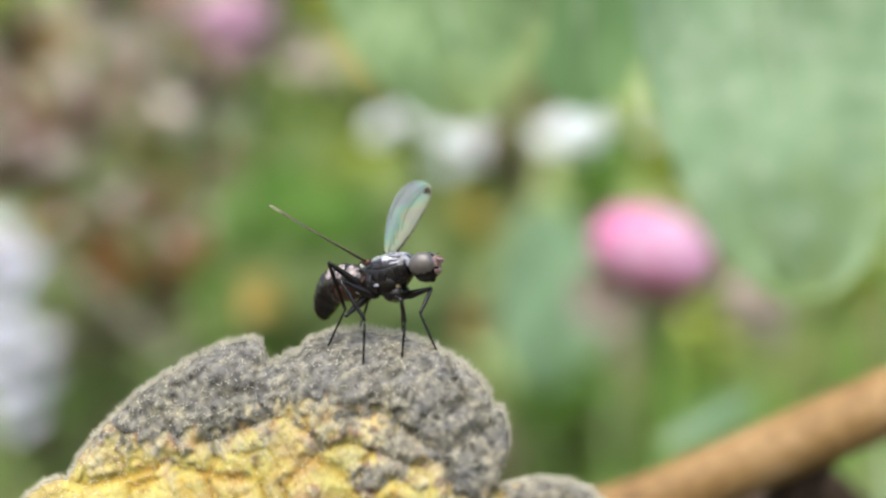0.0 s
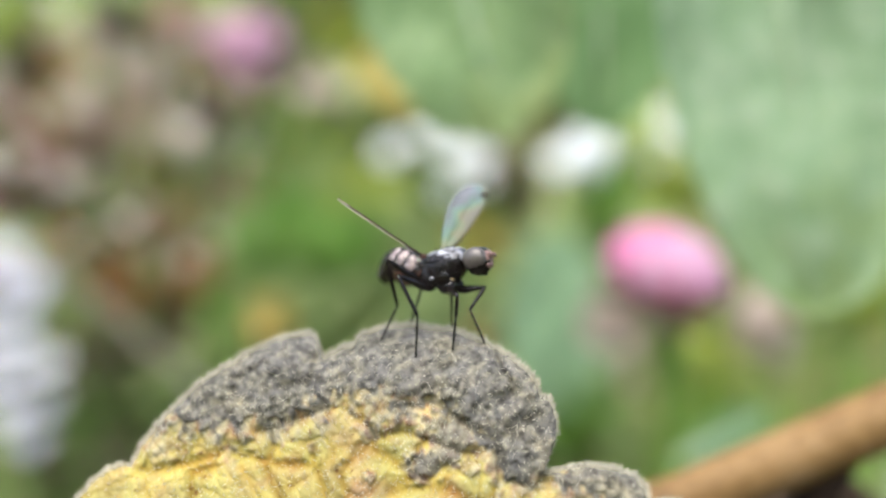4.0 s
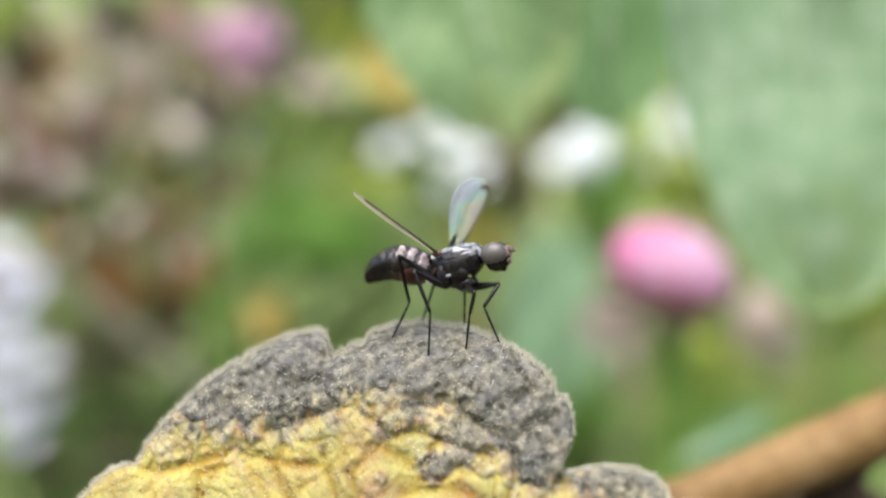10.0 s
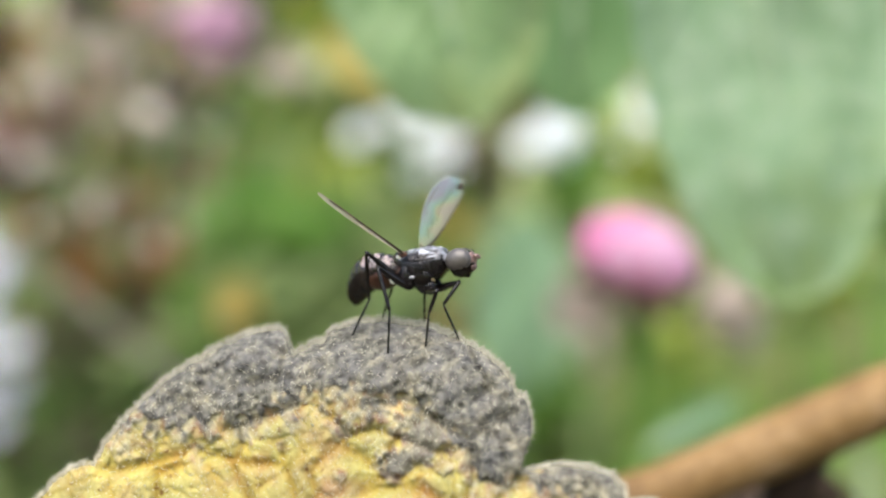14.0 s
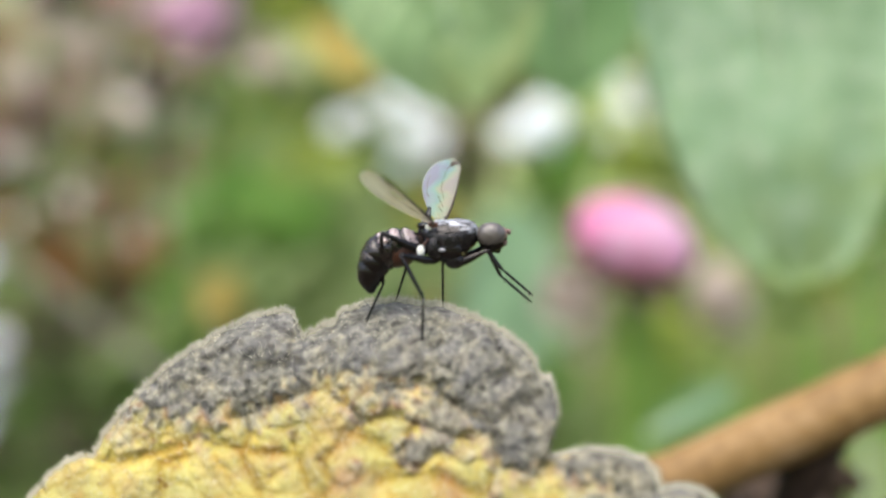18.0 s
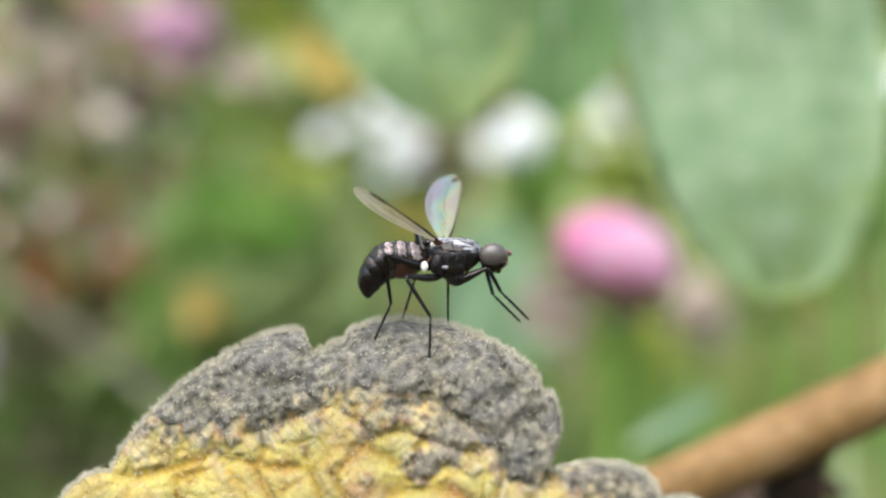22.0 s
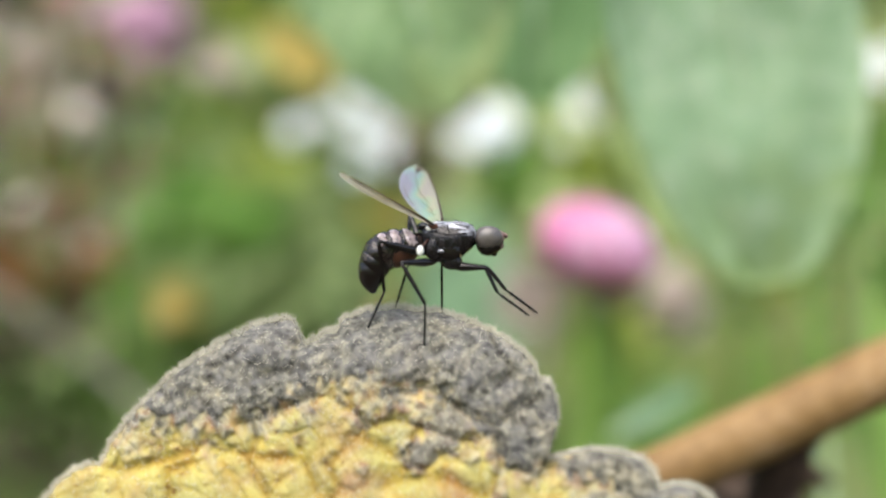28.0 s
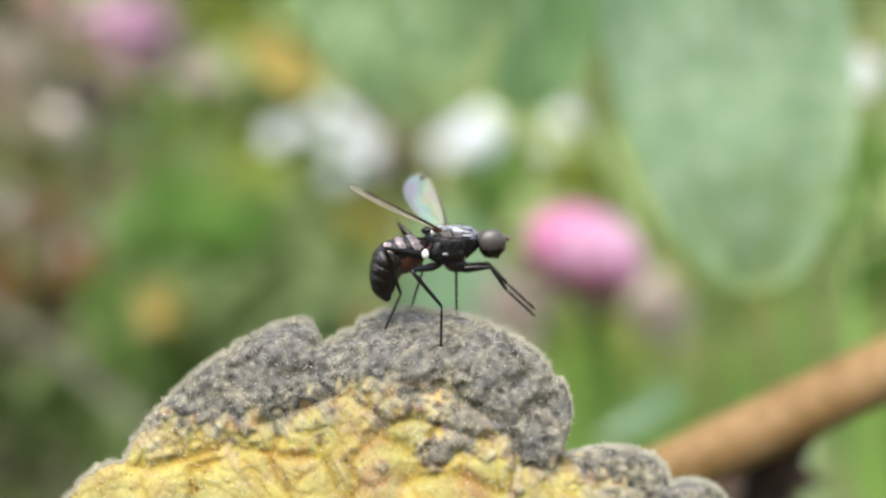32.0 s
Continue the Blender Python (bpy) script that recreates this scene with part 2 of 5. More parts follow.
LEAF = leaf_surface()
HAIR = surface("leaf_hair", [(0.56, 0.54, 0.42), (0.78, 0.75, 0.60)], 0.6, rough=0.7)
CHITIN = surface("black_chitin", [(0.004, 0.003, 0.003), (0.015, 0.011, 0.010)], 0.2, rough=0.09, bump=0.02, gloss=0.38)
DUST_GLEAM = thorax_surface()
TERGITE = surface("bronze_tergite", [(0.006, 0.005, 0.005), (0.022, 0.016, 0.014), (0.075, 0.052, 0.044)], 0.5, rough=0.16, bump=0.01, gloss=0.5)
EYE = surface("compound_eye", [(0.07, 0.06, 0.054), (0.145, 0.128, 0.115)], 0.05, rough=0.34, bump=0.006, gloss=0.7)
TAN = surface("tan_cuticle", [(0.12, 0.085, 0.03), (0.34, 0.25, 0.10)], 0.3, rough=0.3, gloss=0.5)
FACE = surface("face_bristle", [(0.10, 0.05, 0.045), (0.46, 0.31, 0.28)], 0.15, rough=0.4)
AMBER = surface("amber_cuticle", [(0.04, 0.015, 0.009), (0.13, 0.055, 0.032)], 0.3, rough=0.35)
IVORY = surface("ivory_knob", [(0.86, 0.84, 0.74), (0.97, 0.96, 0.90)], 0.2, rough=0.3, tone=1.0)
WING = wing_surface("wing_membrane", [(0.0, (0.62, 0.60, 0.86)), (0.16, (0.60, 0.76, 0.94)), (0.30, (0.56, 0.88, 0.88)), (0.40, (0.74, 0.90, 0.74)), (0.50, (0.88, 0.84, 0.74)), (0.6, (0.84, 0.75, 0.80)), (0.75, (0.78, 0.76, 0.74))], 0.39)
# Same membrane as WING, with the near wing's different light put into its tan.
NEAR_LIT = wing_surface("near_lit_wing_membrane", [(0.0, (0.70, 0.63, 0.50)), (0.3, (0.66, 0.58, 0.44)), (0.6, (0.50, 0.42, 0.30))], 0.50)
VEIN = surface("wing_vein", [(0.03, 0.02, 0.012), (0.09, 0.06, 0.035)], 0.3, rough=0.4)
BROAD_DARK = yellowing_tip(surface("shaded_green_leaf", [(0.22, 0.38, 0.15), (0.33, 0.51, 0.23), (0.48, 0.63, 0.34)], 2.4, rough=0.45, bump=0.2, through_light=0.25), 19.9, (0.46, 0.46, 0.14))
HANGING = yellowing_tip(surface("hanging_green_leaf", [(0.31, 0.50, 0.26), (0.45, 0.66, 0.39), (0.66, 0.82, 0.58)], 1.7, rough=0.40, bump=0.3, through_light=0.25), 32.8, (0.30, 0.42, 0.14), 0.75)
TEAL = surface("bluish_green_leaf", [(0.30, 0.51, 0.28), (0.42, 0.63, 0.38)], 9, rough=0.5, bump=0.2, through_light=0.2)
RIB = surface("leaf_rib", [(0.46, 0.64, 0.38), (0.60, 0.76, 0.52)], 3, rough=0.5)
GRASS = surface("grass_blade", [(0.19, 0.35, 0.055), (0.28, 0.47, 0.09), (0.40, 0.56, 0.15)], 12, rough=0.45, island=True, through_light=0.35)
DULL = surface("olive_grass_blade", [(0.19, 0.29, 0.09), (0.31, 0.41, 0.16), (0.45, 0.48, 0.24)], 12, rough=0.5, island=True, through_light=0.5, tone=0.95)
OLIVE = surface("pale_olive_grass", [(0.24, 0.26, 0.09), (0.34, 0.38, 0.14), (0.45, 0.47, 0.21)], 10, rough=0.5, through_light=0.35)
HERB = surface("undergrowth_leaf", [(0.12, 0.20, 0.05), (0.24, 0.34, 0.10), (0.38, 0.42, 0.18), (0.50, 0.45, 0.26)], 14, rough=0.5, island=True, through_light=0.3)
DRY = surface("pale_fleck", [(0.70, 0.58, 0.52), (0.90, 0.82, 0.76)], 8, rough=0.6, island=True, through_light=0.15, tone=1.0)
STRAW = surface("pale_straw", [(0.28, 0.25, 0.21), (0.44, 0.40, 0.35)], 5, rough=0.7, bump=0.05)
# Lighter copy of PINK for the petals that carry the bud's highlight.
PINK_HIGHLIGHT = surface("highlit_pink_petal", [(0.98, 0.44, 0.70), (0.99, 0.58, 0.79), (0.99, 0.74, 0.88)], 4, rough=0.4, bump=0.05, through_light=0.3, tone=1.0)
PINK = surface("pink_petal", [(0.98, 0.28, 0.55), (0.99, 0.42, 0.68), (0.99, 0.58, 0.80)], 4, rough=0.4, bump=0.05, through_light=0.3, tone=1.0)
MAUVE = surface("mauve_floret", [(0.72, 0.40, 0.57), (0.84, 0.58, 0.71)], 3, rough=0.6, island=True, through_light=0.3, tone=0.9)
WHITE = surface("white_petal", [(0.86, 0.92, 0.94), (0.94, 0.97, 0.98)], 3, rough=0.4, island=True, through_light=0.5, tone=1.0)
LILAC = surface("lilac_white_petal", [(0.66, 0.68, 0.82), (0.84, 0.86, 0.95)], 3, rough=0.4, island=True, through_light=0.4, tone=1.0)
WOODY = surface("dark_bark", [(0.018, 0.011, 0.008), (0.06, 0.036, 0.024)], 2, rough=0.8, bump=0.2)
SEPAL = surface("dry_sepal", [(0.30, 0.22, 0.13), (0.55, 0.46, 0.36)], 3, rough=0.7, through_light=0.2)
OCHRE = surface("yellowing_leaf", [(0.66, 0.50, 0.10), (0.84, 0.70, 0.24)], 8, rough=0.5, through_light=0.35)
BARK = surface("brown_twig_bark", [(0.15, 0.08, 0.025), (0.30, 0.18, 0.065), (0.44, 0.29, 0.15)], 2.4, rough=0.6, bump=0.12)
STEM = surface("green_stem", [(0.12, 0.22, 0.05), (0.2, 0.32, 0.09)], 5, rough=0.5)
SOIL = surface("leaf_litter_soil", [(0.03, 0.022, 0.014), (0.07, 0.05, 0.03), (0.06, 0.09, 0.03)], 30, rough=0.95, bump=4.0)
# A green darkened for the leaf in shadow behind the hanging ones.
DEEP = surface("deep_green_leaf", [(0.22, 0.42, 0.16), (0.34, 0.56, 0.25)], 6, rough=0.5, bump=0.2, through_light=0.2)
# Pale tone of the abdomen's plates: their glint is put into the colour.
SILVER = surface("silvery_glint_tone", [(0.025, 0.017, 0.016), (0.24, 0.18, 0.17), (0.46, 0.37, 0.36), (0.86, 0.77, 0.75)], 0.5, rough=0.22, bump=0.01, gloss=0.8, tone=1.0)
# Duller painted glint for the plates of the tail.
BRONZE = surface("bronze_glint_tone", [(0.012, 0.009, 0.008), (0.06, 0.048, 0.042), (0.17, 0.14, 0.13)], 0.4, rough=0.18, bump=0.008, gloss=0.6)
PEWTER = surface("grey_dust_gleam", [(0.16, 0.165, 0.19), (0.44, 0.45, 0.50)], 0.22, rough=0.35, bump=0.006, gloss=0.7)
CREAM = surface("cream_bract", [(0.50, 0.41, 0.35), (0.78, 0.70, 0.62)], 6, rough=0.7, island=True, through_light=0.3, tone=1.0)
ROSE = surface("faded_rose_bract", [(0.46, 0.23, 0.20), (0.66, 0.42, 0.37)], 6, rough=0.7, island=True, through_light=0.3)
RUSSET = surface("russet_leaf", [(0.26, 0.12, 0.04), (0.50, 0.25, 0.09)], 6, rough=0.7, island=True, through_light=0.2)
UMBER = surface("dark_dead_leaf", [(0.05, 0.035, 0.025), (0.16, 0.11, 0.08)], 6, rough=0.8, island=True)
LIME = surface("lime_green_leaf", [(0.28, 0.38, 0.04), (0.44, 0.52, 0.10)], 8, rough=0.45, island=True, through_light=0.4)
FRESH = surface("fresh_green_leaf", [(0.15, 0.31, 0.05), (0.28, 0.47, 0.11)], 8, rough=0.45, island=True, through_light=0.5, tone=0.9)
BANK = surface("meadow_bank", [(0.16, 0.12, 0.06), (0.20, 0.30, 0.09), (0.34, 0.42, 0.16), (0.46, 0.42, 0.28)], 90, rough=0.9, bump=6.0)

# ---- mesh helpers ----


def part(name, bm, mat, parent=None, label="", origin=(0, 0, 0), smooth=True):
    """Links a bmesh, drawn in millimetres, as one mesh object under its parent."""
    data = bpy.data.meshes.new(name)
    bmesh.ops.scale(bm, vec=(MM, MM, MM), verts=bm.verts)
    bm.to_mesh(data)
    bm.free()
    return link_mesh(name, data, mat, parent, label, origin, smooth)


def link_mesh(name, data, mat, parent=None, label="", origin=(0, 0, 0), smooth=True):
    data.materials.append(mat)
    if smooth:
        data.polygons.foreach_set("use_smooth", np.ones(len(data.polygons), bool))
    ob = new(name, data)
    ob.parent = parent
    ob.location = Vector(origin) * MM
    if label:
        ob["label"] = label
    return ob


def thing(name, place, label, category, group="", kind=""):
    ob = new(name)
    ob.empty_display_size = 0.002
    ob.location = place
    return tagged(ob, label, category, group, kind)


def raw(verts, faces):
    data = bpy.data.meshes.new("mesh")
    data.from_pydata([tuple(v) for v in (np.asarray(verts, float) * MM).tolist()], [], faces)
    data.update()
    return data


def loft(bm, rings, sides=16, close=True):
    """A skin over rings of (centre, radius across, radius up, axis): along x unless an axis is given."""
    loops = []
    for ring in rings:
        centre, ry, rz = Vector(ring[0]), ring[1], ring[2]
        axis = Vector(ring[3]) if len(ring) > 3 else Vector((1, 0, 0))
        q = Vector((1, 0, 0)).rotation_difference(axis)
        loops.append([bm.verts.new(centre + q @ Vector((0, ry * math.cos(a), rz * math.sin(a))))
                      for a in (2 * math.pi * k / sides for k in range(sides))])
    for a, b in zip(loops, loops[1:]):
        for k in range(sides):
            bm.faces.new((a[k], a[(k + 1) % sides], b[(k + 1) % sides], b[k]))
    if close:
        bm.faces.new(loops[0][::-1])
        bm.faces.new(loops[-1])
    bmesh.ops.recalc_face_normals(bm, faces=bm.faces)
    return bm


def tube(bm, points, radii, sides=8):
    """A tapered tube through points."""
    pts = [Vector(p) for p in points]
    rings = []
    for k, p in enumerate(pts):
        ahead = (pts[min(k + 1, len(pts) - 1)] - pts[max(k - 1, 0)]).normalized()
        r = radii[k] if hasattr(radii, "__len__") else radii
        rings.append((p, r, r, ahead))
    return loft(bm, rings, sides)


def ball(bm, centre, radii, u=14, v=10):
    made = bmesh.ops.create_uvsphere(bm, u_segments=u, v_segments=v, radius=1)["verts"]
    bmesh.ops.scale(bm, vec=radii, verts=made)
    bmesh.ops.translate(bm, vec=centre, verts=made)
    return bm


def value_noise(x, y, size, seed):
    """Smooth lattice noise, 0 to 1."""
    grid = np.random.RandomState(seed).rand(257, 257)
    u, v = x / size + 57.3, y / size + 91.7
    i, j = np.floor(u).astype(int), np.floor(v).astype(int)
    a, b = u - i, v - j
    a, b = a * a * (3 - 2 * a), b * b * (3 - 2 * b)
    i, j = i % 256, j % 256
    return (grid[i, j] * (1 - a) + grid[i + 1, j] * a) * (1 - b) + (grid[i, j + 1] * (1 - a) + grid[i + 1, j + 1] * a) * b


def cells(x, y, size, seed, squeeze=1.0):
    """Blister pattern: the distance to the nearest seam (0 on it) and each blister's own number."""
    rs = np.random.RandomState(seed)
    ox, oy, chance = rs.rand(64, 64), rs.rand(64, 64), rs.rand(64, 64)
    u, v = x / size + 30, y * squeeze / size + 30
    i, j = np.floor(u).astype(int), np.floor(v).astype(int)
    best = np.full((2,) + u.shape, 9.0)
    own = np.zeros(u.shape)
    for di in (-1, 0, 1):
        for dj in (-1, 0, 1):
            a, b = (i + di) % 64, (j + dj) % 64
            d = np.hypot(i + di + 0.15 + 0.7 * ox[a, b] - u, j + dj + 0.15 + 0.7 * oy[a, b] - v)
            nearer = d < best[0]
            best[1] = np.where(nearer, best[0], np.minimum(best[1], d))
            own = np.where(nearer, chance[a, b], own)
            best[0] = np.where(nearer, d, best[0])
    return best[1] - best[0], own

# ---- ground ----
n_side = 60
gx = np.linspace(-1, 1, n_side)
gx = np.sign(gx) * (np.abs(gx) ** 3) * 40
gv = [(x * 1000, y * 1000, 0) for y in gx for x in gx]
gf = [(r * n_side + c, r * n_side + c + 1, (r + 1) * n_side + c + 1, (r + 1) * n_side + c) for r in range(n_side - 1) for c in range(n_side - 1)]
tagged(link_mesh("ground", raw(gv, gf), SOIL), "dark meadow soil with leaf litter and moss", "ground", kind="structure")

# ---- the withered leaf ----
HUB_X, HUB_Z = -3.0, -13.0
# Scallops of the rim, right to left: angle and radius of the notch where each begins, its bulge, where the bulge peaks and how full it is.
SCALLOPS = [(-20, 9.0, 0.6, 0.5, 0.55), (10, 9.8, 1.1, 0.8, 0.5), (40.8, 9.65, 0.84, 0.35, 0.75), (57.0, 8.4, 0.95, 0.32, 0.36), (62.9, 10.05, 0.9, 0.4, 0.4),
            (94.4, 10.5, 0.15, 0.5, 0.55), (100.1, 10.15, 0.97, 0.14, 0.56), (137.3, 10.1, 0.6, 0.4, 0.55), (158, 10.4, 0.7, 0.5, 0.55), (180, 11.0, 0.8, 0.5, 0.55), (204, 10.5, 0.8, 0.5, 0.55)]


def rim(deg):
    """The leaf's radius at an angle about its hub."""
    out = np.zeros_like(deg)
    for (a, ra, bulge, peak, full), (b, rb, *_) in zip(SCALLOPS, SCALLOPS[1:]):
        m = (deg >= a) & (deg <= b)
        u = (deg[m] - a) / (b - a)
        k = math.log(0.5) / math.log(peak)
        out[m] = ra + (rb - ra) * u + bulge * np.sin(np.pi * u ** k) ** full
    return out


def leaf_depth(x, z):
    """How far back the leaf lies: it stands nearly upright and rolls back towards its upper rim."""
    roll = np.maximum(0, z + 3.7)
    return 1.36 - 0.204 * x + 0.42 * np.maximum(z, -9) + 0.1 * np.minimum(0, z + 9) + 0.48 * roll ** 2


# Valleys between the leaf's blisters, as (x, z) lines: those of its yellow part, and the cracks in the grey.
VEINS = [[(-10.0, -6.2), (-9.1, -6.3), (-7.7, -5.7), (-7.4, -5.4), (-6.9, -5.7), (-6.1, -5.9), (-4.9, -5.9), (-4.4, -6.7)], [(-6.1, -5.0), (-6.0, -5.4), (-6.1, -5.9), (-6.0, -6.5), (-5.8, -7.0)], [(-4.9, -5.4), (-4.9, -5.9)],
         [(-3.8, -4.4), (-3.2, -4.9), (-3.1, -5.2), (-3.7, -5.7), (-4.0, -6.2), (-3.8, -6.7), (-4.4, -7.4)], [(-3.1, -5.2), (-2.3, -5.0), (-1.6, -5.2), (-2.0, -5.8), (-2.3, -6.0)], [(-3.2, -5.5), (-2.6, -5.8), (-2.0, -6.1), (-1.6, -6.3), (-1.1, -5.9), (-0.8, -5.8)],
         [(-2.0, -6.1), (-2.5, -6.6), (-1.7, -6.4), (-0.8, -6.5), (0.0, -6.8)], [(-7.7, -6.0), (-8.4, -6.3), (-8.4, -7.0)]]
CRACKS = [[(-6.4, -5.0), (-5.9, -4.9), (-5.3, -4.7), (-4.6, -4.4)], [(-1.5, -5.2), (-0.8, -5.4), (-0.1, -5.3), (0.3, -5.2), (1.0, -4.7), (1.6, -4.4)], [(-2.4, -4.2), (-1.4, -4.1), (-0.9, -4.3), (-0.4, -4.7), (0.3, -5.2), (0.4, -5.8), (0.5, -6.2), (0.2, -6.8)],
          [(-4.8, -2.9), (-5.1, -3.4), (-6.0, -3.7)], [(0.5, -2.7), (0.9, -3.7), (0.5, -4.1)], [(0.6, -6.2), (1.4, -6.3), (1.9, -6.0)]]
# Spots that have withered apart from the rim: (x, z), size and how far.
WITHERED = ((-1.69, -5.75, 0.44, 0.82), (-0.9, -4.85, 0.85, 0.76), (-1.5, -4.7, 0.5, 0.72), (-3.05, -4.98, 0.30, 0.66), (-5.9, -5.2, 0.3, 0.6), (-3.2, -6.16, 0.16, 0.62), (-2.0, -6.05, 0.22, 0.7))
# How far in from the hub the grey withering reaches, by angle.
GREY_FROM = [(30, 9.2), (38, 9.0), (41, 8.5), (46, 8.25), (50, 8.2), (52.5, 8.1), (55, 8.25), (57, 7.9), (58.7, 7.6), (62.5, 7.35), (66, 7.75), (69, 8.1), (73, 8.4), (76, 8.6), (81, 8.72), (86, 8.45), (90, 8.5), (97, 8.75), (101, 8.55),
             (104.5, 8.45), (112, 8.55), (118, 9.05), (122, 8.85), (124, 9.5), (127, 10.05), (133, 10.25), (140, 11.2)]


def leaf_relief(x, z):
    """Blisters between the veins: bulge, groove (0 in it) and each blister's number."""
    shape = np.shape(x)
    x, z = np.ravel(x), np.ravel(z)
    wx = x + 0.28 * (value_noise(x, z, 0.8, 5) - 0.5)
    wz = z + 0.28 * (value_noise(x, z, 0.8, 6) - 0.5)
    rx, rz = wx * 0.85 + wz * 0.53, -wx * 0.53 + wz * 0.85
    big, _ = cells(rx, rz, 1.3, 3, 1.0)
    small, own = cells(rx + 0.1 * value_noise(x, z, 0.2, 15), rz, 0.44, 8)
    near = np.full(x.shape, 9.0)
    for line in VEINS + CRACKS:
        for (ax, az), (bx, bz) in zip(line, line[1:]):
            ux, uz = bx - ax, bz - az
            k = np.clip(((wx - ax) * ux + (wz - az) * uz) / (ux * ux + uz * uz), 0, 1)
            near = np.minimum(near, np.hypot(wx - ax - k * ux, wz - az - k * uz))
    bulge = 0.07 * np.minimum(1, big * 1.5) ** 0.5 + 0.045 * np.minimum(1, small * 1.7) ** 0.5 + 0.17 * (1 - np.exp(-(near / 0.2) ** 2))
    bulge += 0.03 * value_noise(x, z, 0.22, 11) + 0.035 * value_noise(x, z, 0.09, 12)
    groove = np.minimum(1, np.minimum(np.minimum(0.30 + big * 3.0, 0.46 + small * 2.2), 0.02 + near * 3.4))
    return bulge.reshape(shape), groove.reshape(shape), own.reshape(shape)


def withered_leaf():
    deg = np.concatenate([np.linspace(-20, 24, 60, endpoint=False), np.linspace(24, 160, 620, endpoint=False), np.linspace(160, 204, 60)])
    part_of = np.concatenate([np.linspace(0.02, 0.35, 14, endpoint=False), np.linspace(0.35, 1, 150)])
    r = rim(deg) - 0.11 + 0.10 * (value_noise(deg, deg * 0, 1.1, 21) - 0.5) + 0.06 * (value_noise(deg, deg * 0, 0.45, 22) - 0.5)
    soft = np.exp(-0.5 * (np.arange(-8, 9) / 1.6) ** 2)
    r = np.convolve(np.pad(r, 8, mode="edge"), soft / soft.sum(), mode="valid")
    r = r + 0.05 * (value_noise(deg, deg * 0, 0.5, 23) - 0.5)
    s, th = np.meshgrid(part_of, np.radians(deg), indexing="ij")
    x = HUB_X + s * r[None] * np.cos(th)
    z = HUB_Z + s * r[None] * np.sin(th)
    bulge, groove, own = leaf_relief(x, z)
    edge = np.clip((1 - s) * r[None] / 0.35, 0, 1) ** 0.5
    y = leaf_depth(x, z) - bulge * (0.3 + 0.7 * edge) + 0.25 * (1 - edge)
    reach = np.interp(np.degrees(th), [a for a, _ in GREY_FROM], [b for _, b in GREY_FROM])
    reach = reach + 0.55 * (own - 0.5) + 0.4 * (value_noise(x, z, 0.7, 31) - 0.5) + 0.8 * (value_noise(x, z, 0.17, 32) - 0.5)
    age = np.clip((s * r[None] - reach) / 1.35 + 0.5, 0, 1)
    for px, pz, size, most in WITHERED:
        away = np.hypot(x - px, z - pz) / size + 0.9 * (value_noise(x, z, 0.4, 33) - 0.5) + 0.7 * (value_noise(x, z, 0.13, 34) - 0.5)
        age = np.maximum(age, np.clip((1.3 - away) * 1.6, 0, 1) * most)
    y = y - age * (0.18 * value_noise(x, z, 0.45, 35) + 0.13 * value_noise(x, z, 0.18, 36) + 0.03 * value_noise(x, z, 0.08, 37))
    front = np.stack([x, y, z], -1)
    back = np.stack([x, leaf_depth(x, z) + 0.25 + 0.06 * edge, z], -1)
    rows, cols = x.shape
    ids = np.arange(rows * cols).reshape(rows, cols)
    quads = np.stack([ids[:-1, :-1], ids[:-1, 1:], ids[1:, 1:], ids[1:, :-1]], -1).reshape(-1, 4)
    faces = quads.tolist() + (quads[:, ::-1] + rows * cols).tolist()
    loop = np.concatenate([ids[-1], ids[::-1, -1][1:], ids[0][::-1][1:], ids[:, 0][1:]])
    for a, b in zip(loop, loop[1:]):
        faces.append((int(a), int(a) + rows * cols, int(b) + rows * cols, int(b)))
    data = raw(np.concatenate([front.reshape(-1, 3), back.reshape(-1, 3)]), faces)
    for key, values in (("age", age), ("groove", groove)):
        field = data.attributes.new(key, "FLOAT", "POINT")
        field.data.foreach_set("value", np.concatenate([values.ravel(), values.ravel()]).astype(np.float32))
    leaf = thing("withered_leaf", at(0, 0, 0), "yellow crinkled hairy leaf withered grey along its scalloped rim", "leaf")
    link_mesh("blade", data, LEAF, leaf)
    # short felt hairs, thickest on the rim
    rs = np.random.RandomState(4)
    hv, hf = [], []
    for k in range(14500):
        on_rim = k < 9000
        j = rs.randint(60, cols - 60)
        i = rows - 1 - (rs.randint(0, 3) if on_rim else rs.randint(0, 110))
        root = front[i, j] + np.array([0, 0.12 * rs.rand() if on_rim else 0, 0])
        a = math.radians(deg[j])
        way = np.array([math.cos(a), -0.3, math.sin(a)]) * (1 if on_rim else 0.25) + np.array([0, 0 if on_rim else -0.7, 0]) + rs.randn(3) * 0.45
        way *= ((0.07 + 0.17 * rs.rand() ** 2) if on_rim else 0.06 + 0.08 * rs.rand()) / np.linalg.norm(way)
        side = np.cross(way, rs.randn(3))
        side *= 0.0115 / np.linalg.norm(side)
        third = np.cross(way, side)
        third *= 0.0115 / np.linalg.norm(third)
        b = len(hv)
        hv += [root + side, root - side + third, root - side - third, root + way]
        hf += [(b, b + 1, b + 3), (b + 1, b + 2, b + 3), (b + 2, b, b + 3)]
    tagged(link_mesh("leaf_hair", raw(hv, hf), HAIR, leaf, smooth=False), kind="stuff")
    stalk = bmesh.new()
    base_y = float(leaf_depth(np.array(HUB_X), np.array(HUB_Z)))
